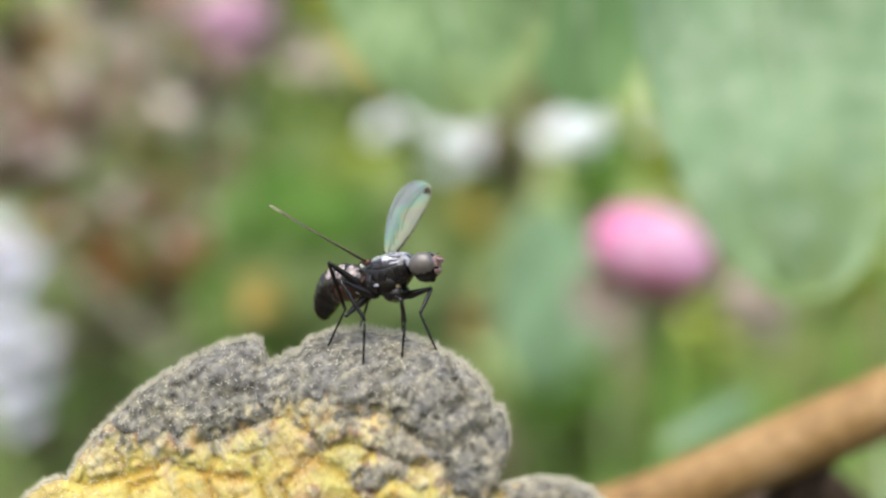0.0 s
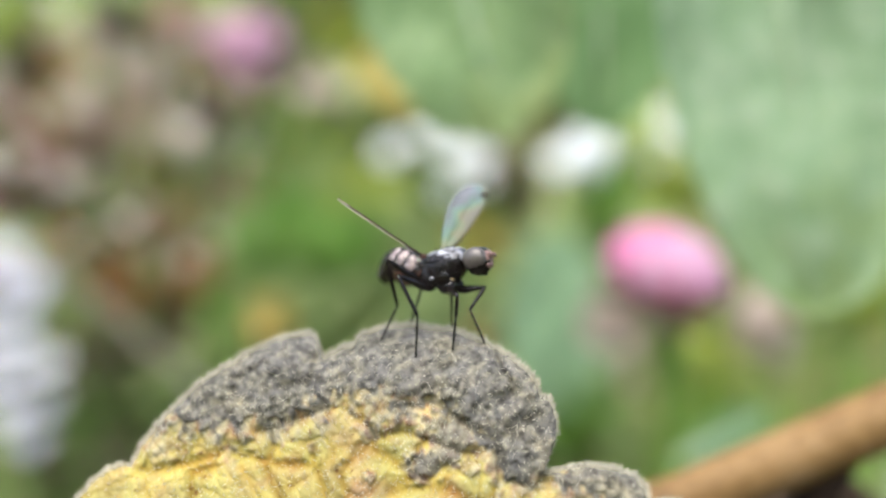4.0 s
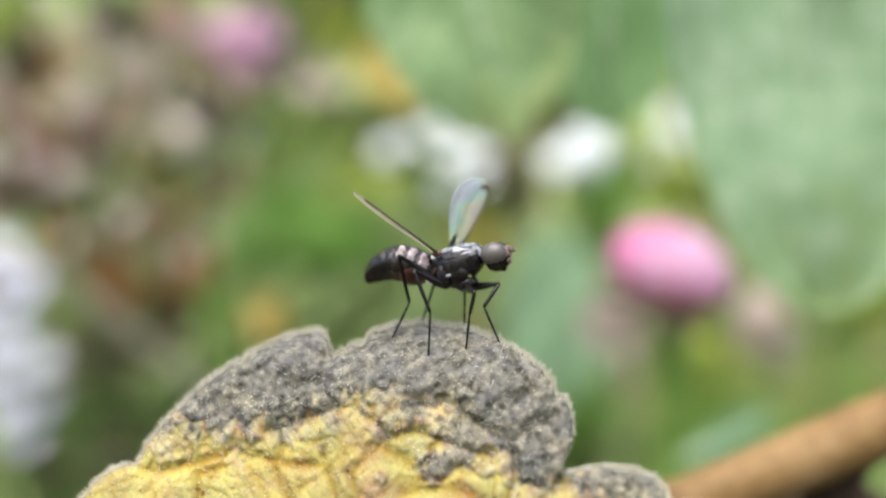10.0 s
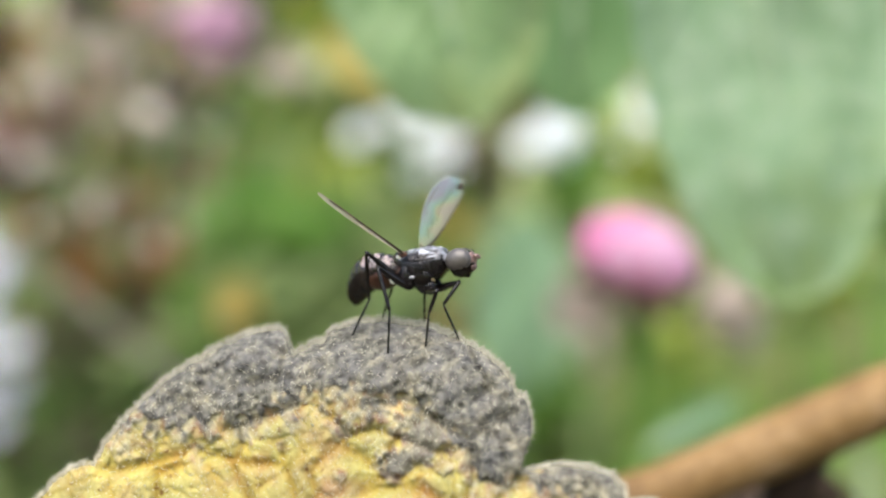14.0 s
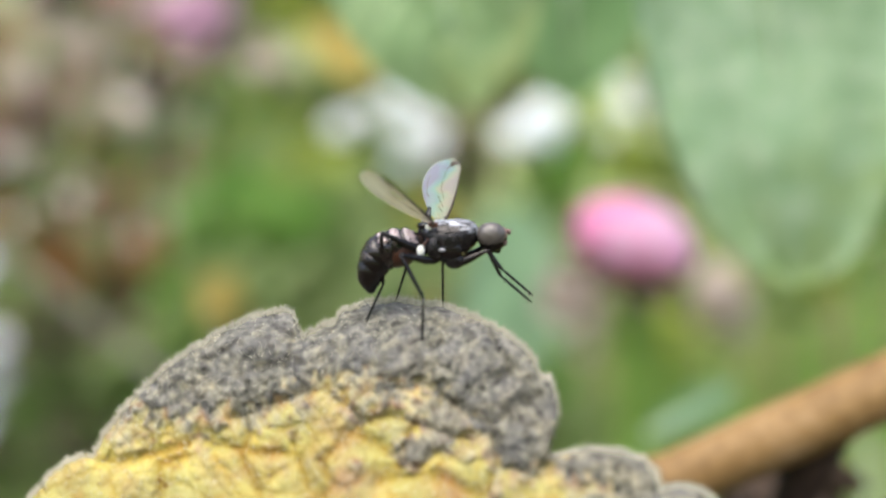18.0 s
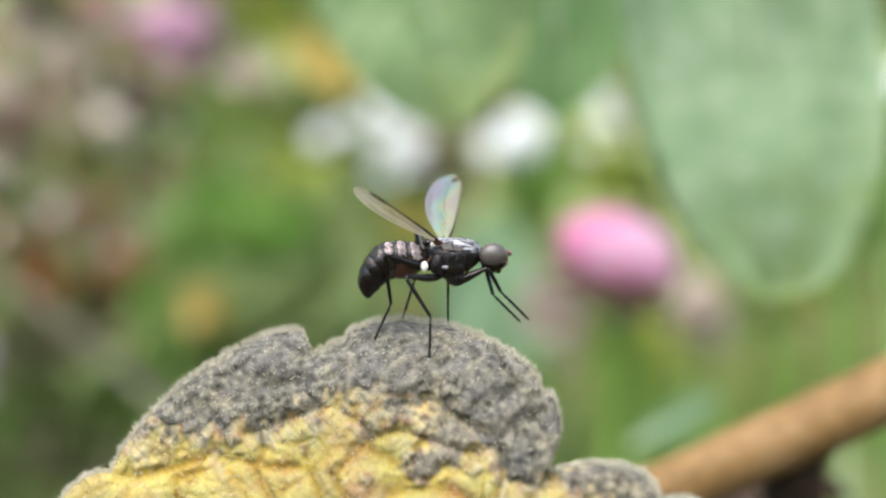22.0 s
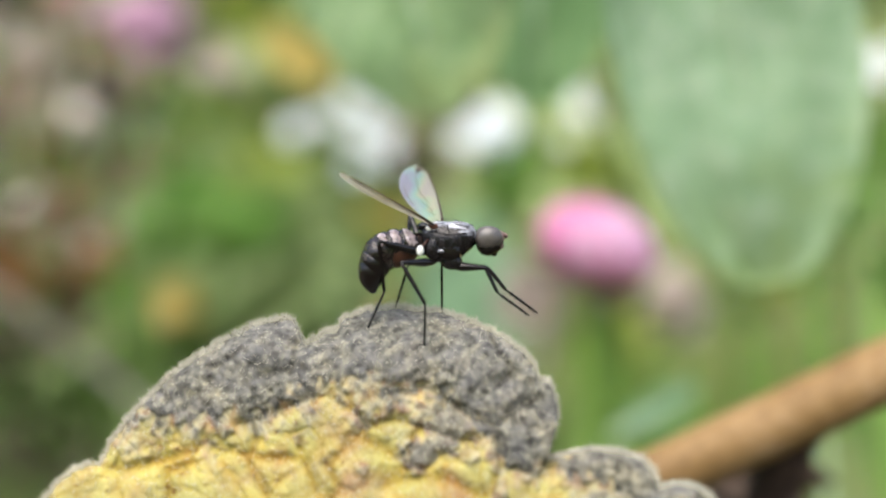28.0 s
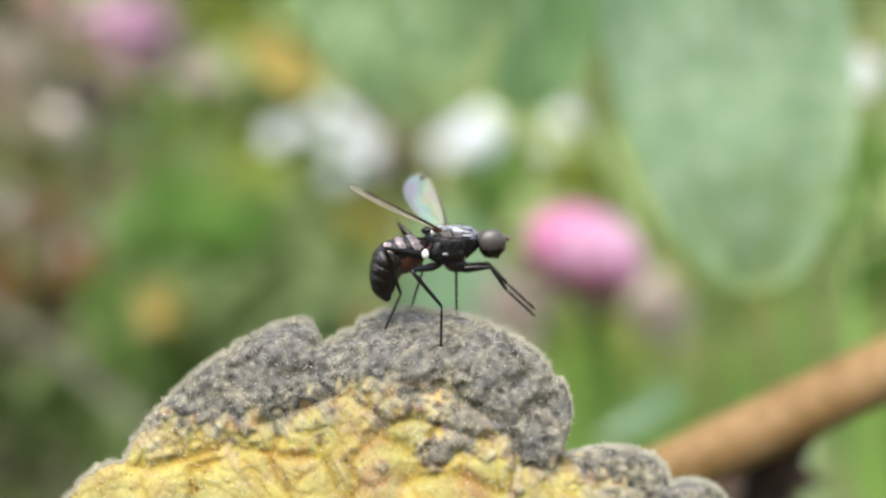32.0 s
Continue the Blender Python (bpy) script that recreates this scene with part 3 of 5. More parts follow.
    tube(stalk, [(HUB_X, base_y + 0.3, HUB_Z + 2), (HUB_X - 0.2, base_y + 0.5, HUB_Z - 3), (-4, 4, -30), (-5, 16, -70), (-6, 22, -110), (-6, 24, -151)],
         [0.35, 0.5, 0.55, 0.7, 0.9, 1.1], 10)
    part("leaf_stalk", stalk, STEM, leaf, "pale green leaf stalk")
    return leaf


withered_leaf()

# ---- the fly ----
FLY_Y = 1.25
fly = thing("fly", at(-0.93, FLY_Y, -0.31), "small black scavenger fly with clear spot-tipped wings standing on the leaf", "fly")


def lofted(name, rows, mat, parent, label="", origin=(0, 0, 0), sides=20, uneven=0.0):
    bm = loft(bmesh.new(), rows, sides)
    for v in bm.verts:
        lump = value_noise(np.array([v.co.x + 0.3 * v.co.y]), np.array([math.atan2(v.co.z, v.co.y)]), 0.34, 61)[0] - 0.5
        v.co.y, v.co.z = v.co.y * (1 + uneven * lump), v.co.z * (1 + uneven * lump)
    return part(name, bm, mat, parent, label, origin)


def swell(stations):
    return [((x, 0, z), ry, rz) for x, z, ry, rz in stations]


TRUNK = [(-0.82, 0.16, 0.08, 0.12), (-0.76, 0.12, 0.26, 0.28), (-0.6, 0.02, 0.35, 0.41), (-0.35, -0.08, 0.47, 0.57), (0.0, -0.12, 0.52, 0.64),
                                 (0.3, -0.02, 0.48, 0.54), (0.52, 0.06, 0.43, 0.45), (0.68, 0.10, 0.34, 0.34), (0.77, 0.10, 0.18, 0.20)]
thorax = lofted("thorax", swell(TRUNK), DUST_GLEAM, fly, "glossy black thorax with silvery dust and painted highlights", sides=30, uneven=0.16)


def trunk_line(stations, side, proud=0.0):
    """Points on the thorax's skin at (x, degrees up from its flank)."""
    xs, zs, ys, hs = ([r[k] for r in TRUNK] for k in range(4))
    return [(x, side * (np.interp(x, xs, ys) + proud) * math.cos(radians(a)), np.interp(x, xs, zs) + (np.interp(x, xs, hs) + proud) * math.sin(radians(a))) for x, a in stations]


for side in (-1, 1):
    for line in ([(0.60, 12), (0.40, 20), (0.16, 22), (-0.10, 24), (-0.36, 26), (-0.58, 30)], [(0.12, 24), (0.06, -2), (0.02, -26), (0.04, -52)], [(-0.34, 24), (-0.38, -4), (-0.42, -34)], [(-0.02, 26), (-0.08, 50), (-0.06, 70)]):
        n = len(line)
        part("suture", tube(bmesh.new(), trunk_line(line, side, 0.004), [0.012] + [0.026] * (n - 2) + [0.012], 6), CHITIN, thorax)
    # Raised pale stripes: dust together with gleam put into their colour.
    for line in ([(0.60, 62), (0.40, 58), (0.20, 60), (0.00, 62)], [(0.58, 38), (0.40, 36), (0.22, 40)], [(0.46, 76), (0.20, 78), (-0.06, 78)], [(-0.10, 56), (-0.28, 54), (-0.44, 58)]):
        n = len(line)
        part("dust_gleam_stripe", tube(bmesh.new(), trunk_line(line, side, -0.012), [0.012] + [0.045] * (n - 2) + [0.012], 6), PEWTER, thorax, "silvery grey stripe of dust and painted gleam")
part("scutellum", ball(bmesh.new(), (-0.72, 0, 0.34), (0.22, 0.27, 0.13)), CHITIN, thorax)
part("neck", tube(bmesh.new(), [(0.66, 0, 0.10), (0.82, 0, 0.08)], [0.13, 0.12], 10), CHITIN, thorax)
for side in (-1, 1):
    part("side_plate", ball(bmesh.new(), (0.0, side * 0.38, -0.32), (0.33, 0.14, 0.31)), CHITIN, thorax)
    part("side_plate", ball(bmesh.new(), (-0.44, side * 0.34, -0.26), (0.24, 0.13, 0.33)), DUST_GLEAM, thorax)
    part("dusted_plate", ball(bmesh.new(), (-0.24, side * 0.465, -0.33), (0.11, 0.045, 0.05)), PEWTER, thorax, "silvery grey dusted plate")
    part("breast_plate", ball(bmesh.new(), (0.10, side * 0.24, -0.62), (0.30, 0.20, 0.24)), DUST_GLEAM, thorax)
    part("shoulder", ball(bmesh.new(), (0.46, side * 0.30, 0.22), (0.17, 0.09, 0.10)), DUST_GLEAM, thorax)
    bm = ball(bmesh.new(), (-0.84, side * 0.50, -0.34), (0.105, 0.08, 0.15))
    knob = part("haltere", bm, IVORY, fly, "ivory balancing knob")
    part("haltere_stalk", tube(bmesh.new(), [(-0.62, side * 0.36, -0.02), (-0.80, side * 0.47, -0.24)], [0.03, 0.03], 6), AMBER, knob, "brown stalk")
    part("wing_root", ball(bmesh.new(), (-0.50, side * 0.44, 0.36), (0.15, 0.06, 0.09)), AMBER, fly)
    bm = ball(bmesh.new(), (-0.62, side * 0.42, 0.30), (0.09, 0.05, 0.07))
    part("calypter", bm, IVORY, fly, "ivory wing scale")
bm = bmesh.new()
for k in range(30):
    a, b = random.uniform(-0.6, 0.5), random.uniform(-0.35, 0.35)
    root = Vector((a, b, 0.60 * math.sqrt(max(0.05, 1 - (a / 0.85) ** 2 - (b / 0.58) ** 2)) - 0.04))
    tube(bm, [root, root + Vector((-0.08, b * 0.15, 0.06))], [0.009, 0.003], 3)
tagged(part("bristle", bm, CHITIN, thorax), kind="stuff")

head = lofted("head", swell([(0.0, 0, 0.08, 0.09), (0.06, 0, 0.26, 0.26), (0.16, -0.02, 0.38, 0.37), (0.36, -0.03, 0.43, 0.42), (0.56, -0.02, 0.40, 0.38), (0.70, 0.0, 0.28, 0.30), (0.80, 0.0, 0.14, 0.18)]),
              CHITIN, fly, "round black head", (0.76, 0, 0.06))
for side in (-1, 1):
    part("eye", ball(bmesh.new(), (0.37, side * 0.21, 0.07), (0.395, 0.27, 0.35), 24, 16), EYE, head, "matt brown-grey compound eye")
    bm = bmesh.new()
    tube(bm, [(0.76, side * 0.09, 0.16), (0.85, side * 0.11, 0.15), (0.91, side * 0.12, 0.05)], [0.045, 0.06, 0.04], 8)
    tube(bm, [(0.88, side * 0.12, 0.10), (1.0, side * 0.2, 0.2)], [0.012, 0.003], 4)
    part("antenna", bm, FACE, head)
bm = ball(bmesh.new(), (0.70, 0, 0.06), (0.14, 0.26, 0.22))
ball(bm, (0.70, 0, -0.14), (0.12, 0.21, 0.14))
part("face", bm, FACE, head, "reddish bristly face")
bm = bmesh.new()
tube(bm, [(0.46, 0, -0.26), (0.54, 0, -0.38), (0.60, 0, -0.41)], [0.14, 0.11, 0.06], 8)
part("mouthparts", bm, CHITIN, head)
bm = bmesh.new()
for k in range(14):
    a = random.uniform(-0.3, 0.3)
    x0 = random.uniform(0.1, 0.75)
    tube(bm, [(x0, a, 0.36 - 0.3 * max(0, x0 - 0.5)), (x0 + random.uniform(0.0, 0.10), a * 1.2, 0.41 - 0.3 * max(0, x0 - 0.5))], [0.007, 0.002], 3)
tagged(part("bristle", bm, CHITIN, head), kind="stuff")

WAIST = Vector((-0.84, 0, -0.07))
JOINT = 1.10
# abdomen: a narrow waist, then plates that overlap like tiles; x, height of the axis, half width, half height
RINGS = [(0.15, 0, 0.14, 0.18), (-0.04, 0, 0.24, 0.27), (-0.16, 0.02, 0.35, 0.37), (-0.26, 0.04, 0.41, 0.45), (-0.38, 0.05, 0.42, 0.46), (-0.42, 0.05, 0.38, 0.42), (-0.47, 0.06, 0.425, 0.47), (-0.62, 0.06, 0.48, 0.53), (-0.76, 0.06, 0.48, 0.53), (-0.8, 0.06, 0.445, 0.49), (-0.85, 0.06, 0.48, 0.53), (-1.0, 0.05, 0.50, 0.55), (-1.16, 0.04, 0.49, 0.54), (-1.2, 0.04, 0.455, 0.495), (-1.25, 0.03, 0.48, 0.52), (-1.46, 0, 0.42, 0.45), (-1.56, -0.02, 0.22, 0.25)]
abdomen = lofted("abdomen", swell(RINGS), TERGITE, fly, "shiny bronze-black abdomen with silvery glints painted on", WAIST, 26, 0.03)


def plate(rings, x0, x1, from_deg, to_deg, side, proud=0.014):
    """A thin curved plate on the abdomen's back, ragged at its ends, coloured to stand in for a glint."""
    xs, zs, ys, hs = ([r[k] for r in rings][::-1] for k in range(4))
    bm = bmesh.new()
    grid = []
    for i in range(7):
        row = []
        for j in range(9):
            u, v = i / 6, j / 8
            x = x0 + (x1 - x0) * u + 0.03 * math.sin(j * 2.1 + x0 * 9)
            a = radians(from_deg + (to_deg - from_deg) * v + 5 * math.sin(i * 1.9 + x0 * 7))
            lift = proud * (1 if 0 < i < 6 and 0 < j < 8 else -1)
            row.append(bm.verts.new((x, side * (np.interp(x, xs, ys) + lift) * math.cos(a), np.interp(x, xs, zs) + (np.interp(x, xs, hs) + lift) * math.sin(a))))
        grid.append(row)
    for r, s in zip(grid, grid[1:]):
        for j in range(8):
            bm.faces.new((r[j], r[j + 1], s[j + 1], s[j]))
    bmesh.ops.recalc_face_normals(bm, faces=bm.faces)
    return bm


for x0, x1, low in ((-0.07, -0.38, -16), (-0.48, -0.76, 2), (-0.85, -1.10, 16)):
    for side in (-1, 1):
        part("tergite_patch", plate(RINGS, x0, x1, low, 78, side, 0.008), SILVER, abdomen, "pinkish silvery patch painted as a glint")
part("belly", ball(bmesh.new(), (-0.64, 0, -0.12), (0.60, 0.475, 0.42)), AMBER, abdomen, "amber belly")
TAIL = [(0.15, 0.03, 0.34, 0.36), (0, 0.03, 0.48, 0.51), (-0.24, 0, 0.47, 0.5), (-0.27, 0, 0.445, 0.475), (-0.3, 0, 0.465, 0.49), (-0.54, -0.05, 0.43, 0.45), (-0.57, -0.06, 0.40, 0.42), (-0.6, -0.07, 0.415, 0.435), (-0.80, -0.13, 0.37, 0.39), (-0.83, -0.14, 0.345, 0.36), (-0.98, -0.22, 0.30, 0.32), (-1.07, -0.28, 0.21, 0.23), (-1.12, -0.34, 0.09, 0.10)]
tail = lofted("abdomen_tip", swell(TAIL),
              CHITIN, fly, "black abdomen tip", sides=24, uneven=0.05)

for x0, x1, top in ((-0.03, -0.22, 74), (-0.31, -0.50, 66)):
    for side in (-1, 1):
        part("tergite_patch", plate(TAIL, x0, x1, 34, top, side, 0.010), BRONZE, tail, "dull bronze patch painted as a faint glint")

WING_LONG = 3.15


def wing_outline(u):
    """Leading and trailing edge of the wing at a share u of its length."""
    lead = 0.15 * math.sin(math.pi * 0.85 * min(1, u) ** 0.7) + 0.02
    trail = -0.84 * (math.sin(math.pi * (0.03 + 0.91 * u) ** 1.25) ** 0.58) - 0.03
    return lead, trail


def wing(side):
    """A wing along its own x axis, leading edge towards +y."""
    bm = bmesh.new()
    rows = []
    for k in range(25):
        u = k / 24
        lead, trail = wing_outline(u)
        taper = 1 if u < 0.86 else math.sqrt(max(0.0, 1 - ((u - 0.86) / 0.14) ** 2)) * 0.94 + 0.06
        rows.append([bm.verts.new((u * WING_LONG, (trail + (lead - trail) * j / 8) * taper + (1 - taper) * (lead + trail) / 2,
                                   0.03 * math.sin(j * 1.7) + 0.05 * u * u)) for j in range(9)])
    for a, b in zip(rows, rows[1:]):
        for j in range(8):
            bm.faces.new((a[j], b[j], b[j + 1], a[j + 1]))
    w = part("wing", bm, WING if side > 0 else NEAR_LIT, fly, "clear iridescent wing with a dark tip spot" if side > 0 else "clear wing tinted for its light, with a dark leading edge")
    bm = bmesh.new()
    lead_line = [(u * WING_LONG, wing_outline(u)[0], 0.05 * u * u) for u in (0, 0.1, 0.25, 0.45, 0.62, 0.75, 0.86)]
    tube(bm, lead_line, [0.045, 0.04, 0.034, 0.028, 0.022, 0.018, 0.012], 6)
    part("wing_vein", bm, VEIN, w, "dark leading-edge vein")
    for share, end in ((0.78, 0.86), (0.55, 0.95), (0.33, 0.92), (0.14, 0.7)):
        bm = bmesh.new()
        line = []
        for q in range(9):
            u = 0.06 + (end - 0.06) * q / 8
            lead, trail = wing_outline(u)
            fan = 0.9 + (share - 0.9) * min(1, q / 4)
            line.append((u * WING_LONG, trail + (lead - trail) * fan, 0.05 * u * u + 0.012))
        tube(bm, line, 0.009 if side > 0 else 0.006, 4)
        part("wing_vein", bm, VEIN, w)
    spot = ((0.91 * WING_LONG, -0.08, 0.045), (0.19, 0.13, 0.03)) if side > 0 else ((0.80 * WING_LONG, 0.07, 0.035), (0.34, 0.045, 0.03))
    part("wing_spot", ball(bmesh.new(), *spot), VEIN, w, "dark brown spot towards the wing tip")
    return w


wings = {-1: wing(-1), 1: wing(1)}

# Legs: attachment on the body, lengths of thigh, shin and foot.
LEGS = {"front": ((0.10, 0.22, -0.76), 1.02, 0.82, 1.08), "middle": ((-0.40, 0.30, -0.66), 1.20, 1.32, 1.38), "hind": ((-0.68, 0.28, -0.42), 1.42, 1.55, 1.2)}


def limb(name, length, thick, thin, parent, belly=1.0, claws=False):
    """A leg segment along its own x axis."""
    bm = bmesh.new()
    tube(bm, [(length * u, 0, 0) for u in (0, 0.08, 0.3, 0.6, 0.92, 1)],
         [thin * 0.9, thick * 0.8, thick * belly, thick * 0.9, thin, thin * 0.9], 8)
    rs = random.Random(len(name) * 7 + int(length * 100))
    for k in range(14):
        u, a = rs.uniform(0.1, 0.95), rs.uniform(0, 6.28)
        root = Vector((length * u, 0, 0))
        tube(bm, [root, root + Vector((0.07, 0.10 * math.cos(a), 0.10 * math.sin(a)))], [0.008, 0.002], 3)
    if claws:
        for k in (1, 2, 3, 4):
            ball(bm, (length * k / 5, 0, 0), (0.03, thick * 1.25, thick * 1.25), 8, 6)
        for s in (-1, 1):
            tube(bm, [(length, 0, 0), (length + 0.05, 0.05 * s, 0.01), (length + 0.07, 0.06 * s, -0.03)], [0.018, 0.014, 0.004], 4)
    return part(name, bm, CHITIN, parent)


limbs = {}
for kind, (hip, thigh, shin, foot) in LEGS.items():
    for side in (-1, 1):
        limbs[kind, side] = (limb("thigh", thigh, 0.108, 0.055, fly, 1.2), limb("shin", shin, 0.064, 0.05, fly),
                             limb("foot", foot, 0.038, 0.030, fly, claws=True))
        bm = bmesh.new()
        top = Vector((hip[0] + (0.16 if kind == "front" else 0.05), side * 0.22, hip[2] + 0.38))
        tube(bm, [top, (top + Vector((hip[0], side * hip[1], hip[2]))) / 2 + Vector((0.03, 0, 0)), (hip[0], side * hip[1], hip[2])], [0.12, 0.12, 0.07], 8)
        part("hip", bm, TAN if kind == "front" else CHITIN, fly)

# ---- what stands behind the leaf ----


def far(px, py, d):
    """A point d millimetres ahead of the lens's rest place, by its bearing in the view."""
    return np.array([(px - 784) / 2154 * d, d - 35, -(py - 441) / 2154 * d])


def blade_mesh(length, width, shape, bend=0.1, fold=0.15, veins=0, rows=30, cols=16, seed=1, wave=0.0, thick=0.12):
    """A leaf along +z from its base, broad in x, facing -y; shape: widest share and pointedness."""
    widest, sharp = shape
    u, v = np.meshgrid(np.linspace(0, 1, rows), np.linspace(-1, 1, cols), indexing="ij")
    k = math.log(0.5) / math.log(widest)
    half = width / 2 * np.sin(np.pi * np.clip(u, 0.004, 0.996) ** k) ** sharp
    x = v * half
    y = bend * length * u ** 2 - fold * np.abs(x) + wave * width * (value_noise(u * 10, v * 6, 2.2, seed) - 0.5)
    if veins:
        y -= 0.02 * width * np.abs(np.sin(np.pi * (u * veins - np.abs(v) * veins * 0.25))) ** 0.5
    z = u * length
    a = np.stack([x, y, z], -1).reshape(-1, 3)
    b = a + np.array([0, thick, 0])
    ids = np.arange(rows * cols).reshape(rows, cols)
    quads = np.stack([ids[:-1, :-1], ids[:-1, 1:], ids[1:, 1:], ids[1:, :-1]], -1).reshape(-1, 4)
    faces = quads.tolist() + (quads[:, ::-1] + rows * cols).tolist()
    loop = np.concatenate([ids[-1], ids[::-1, -1][1:], ids[0][::-1][1:], ids[:, 0][1:]])
    for p, q in zip(loop, loop[1:]):
        faces.append((int(p), int(p) + rows * cols, int(q) + rows * cols, int(q)))
    return raw(np.concatenate([a, b]), faces)


def broad_leaf(label, base, tilt, length, width, mat, shape=(0.45, 0.6), veins=9, seed=1, bend=0.08, stalk=None, wave=0.08):
    """A broad leaf with raised ribs and a stalk that reaches the ground."""
    leaf = thing("broad_leaf", at(*base), label, "leaf")
    leaf.rotation_euler = [radians(a) for a in tilt]
    turn = Euler([radians(a) for a in tilt]).to_matrix()
    link_mesh("blade", blade_mesh(length, width, shape, bend, 0.12, veins, 44, 26, seed, wave), mat, leaf)
    bm = bmesh.new()
    tube(bm, [(0, bend * length * u * u - 0.12, length * u) for u in (0, 0.25, 0.5, 0.75, 0.95)], [0.5, 0.4, 0.3, 0.2, 0.08], 6)
    part("midrib", bm, RIB, leaf, "pale midrib")
    bm = bmesh.new()
    down = turn.inverted()
    start = Vector(base)
    hangs = base[2] > 0
    ends = Vector((base[0] + (120 if base[0] > 0 else -120) * hangs, base[1] + (260 if hangs else 15), -150.5))
    top = start + (Vector((0, 60, 22)) if hangs else Vector((0, 3, -20)))
    tube(bm, [down @ (p - start) for p in (start, start.lerp(top, 0.5) + Vector((0, 0, 4 * hangs)), top, top.lerp(ends, 0.5) + Vector((0, 0, 30 * hangs)), ends)], [0.5, 0.6, 0.7, 0.8, 0.9], 6)
    part("leaf_stalk", bm, STEM, leaf)
    return leaf


# broad leaves hang in from above: base up, tip down
broad_leaf("broad pale green leaf hanging with its yellowed tip downward", far(693, -380, 68), (0, 165, 0), 19.9, 12.2, BROAD_DARK, (0.55, 0.5), seed=3, bend=0.05)
broad_leaf("large matt grey-green leaf with pale ribs hanging beside the bud", far(1262, -560, 63), (0, 170.2, 4), 32.8, 14.0, HANGING, (0.54, 0.43), 13, seed=4, bend=0.06)
broad_leaf("green leaf behind the hanging leaves, its shade in the colour", far(1020, -420, 78), (0, 178, 0), 23.2, 11.5, DEEP, (0.5, 0.5), seed=6, bend=0.04)
broad_leaf("bluish green leaf in the meadow undergrowth", far(965, 720, 185), (8, 0, 10), 28, 17, TEAL, (0.5, 0.5), seed=7, bend=0.05)
broad_leaf("pale bluish green leaf lying along the brown twig", far(1175, 800, 86), (-22, 68, 0), 8.5, 2.8, DEEP, (0.5, 0.6), seed=8, bend=0.03)
broad_leaf("green leaf low beside the brown twig", far(1562, 1080, 84), (-6, 2, -8), 11, 6.4, HERB, (0.5, 0.5), seed=9, bend=0.1)


def grass_blade(label, px, tip_y, d, width, lean, mat, seed):
    """A broad grass blade that rises from the ground and arches a little at its tip."""
    tip = far(px, tip_y, d)
    tall = tip[2] + 150.5
    g = thing("grass_blade", at(tip[0] - lean, tip[1] - 0.23 * tall, -150.5), label, "grass", "broad grass blades")
    g.rotation_euler = (radians(-13), math.atan2(lean, tall), 0)
    link_mesh("blade", blade_mesh(tall, width, (0.62, 0.42), 0.03, 0.25, 0, 40, 6, seed, 0.05, 0.2), mat, g)
    part("midrib", tube(bmesh.new(), [(0, 0.03 * tall * u * u - 0.15, tall * u) for u in (0, 0.3, 0.6, 0.95)], [0.35, 0.3, 0.25, 0.06], 6), STEM, g)


for k, (px, tip_y, d, width, lean, mat) in enumerate((
        (1185, 545, 172, 8, 4, "g"), (1240, 585, 178, 8, -5, "g"), (1290, 560, 190, 9, 6, "o"), (1125, 600, 195, 9, -6, "o"), (1060, 610, 200, 9, 5, "o"), (1345, 590, 185, 8, -4, "g"),
        (1400, 565, 200, 9, 8, "o"), (1450, 545, 192, 9, -8, "o"), (1505, 520, 188, 9, 5, "g"), (1560, 500, 196, 9, -5, "o"), (1610, 470, 190, 9, 4, "g"), (1670, 450, 198, 10, -6, "o"),
        (1730, 430, 190, 10, 6, "g"), (1480, 600, 205, 10, 0, "g"), (1380, 650, 210, 10, 3, "o"), (1215, 640, 205, 10, 0, "o"), (990, 660, 205, 9, -4, "g"), (1545, 590, 205, 10, 3, "o"), (1320, 540, 215, 12, -3, "o"), (1430, 520, 218, 12, 4, "g"), (1530, 500, 220, 12, -4, "o"), (1160, 620, 215, 12, 2, "g"), (1620, 560, 212, 12, 3, "o"), (1090, 680, 190, 10, 4, "g"))):
    grass_blade("broad fresh green grass blade" if mat == "g" else "broad olive green grass blade", px, tip_y, d, width, lean, GRASS if mat == "g" else OLIVE, 60 + k)


def twig():
    t = thing("twig", at(*far(1568, 705, 50)), "smooth brown bent twig of the plant behind", "twig")
    line = [(-34, 10, -14.5), (-16, 2, -6.6), (-9.2, 0, -3.85), (-4, 0, -1.72), (0, 0, 0), (2.2, 0.3, 0.85), (4.5, 0.8, 1.3), (9, 2.4, 1.6), (18, 6, 0.5), (30, 12, -40), (36, 16, -143.5)]
    bm = bmesh.new()
    tube(bm, line, [0.8, 1.05, 1.2, 1.28, 1.3, 1.27, 1.24, 1.27, 1.3, 1.5, 1.9], 14)
    for v in bm.verts:
        v.co.z += 0.10 * (value_noise(np.array([v.co.x]), np.array([v.co.y]), 0.9, 71)[0] - 0.5)
    part("bark", bm, BARK, t)
    part("side_branch", tube(bmesh.new(), [(-2.2, 0.2, -1.2), (-3.2, 0.6, -2.5), (-3.9, 1.2, -4.4), (-4.6, 3, -9), (-6, 8, -40), (-8, 12, -143.5)], [0.75, 1.0, 0.9, 0.8, 0.9, 1.2], 10), WOODY, t, "dark brown side branch")
    for x, y, z, r in ((-5.8, 0, -2.5, 1.2), (-2.6, 0.1, -1.3, 1.34), (2.4, 0.3, 0.9, 1.3)):
        part("node", ball(bmesh.new(), (x, y, z), (0.7, r, r), 14, 10), BARK, t, "swollen leaf node")
    return t


twig()


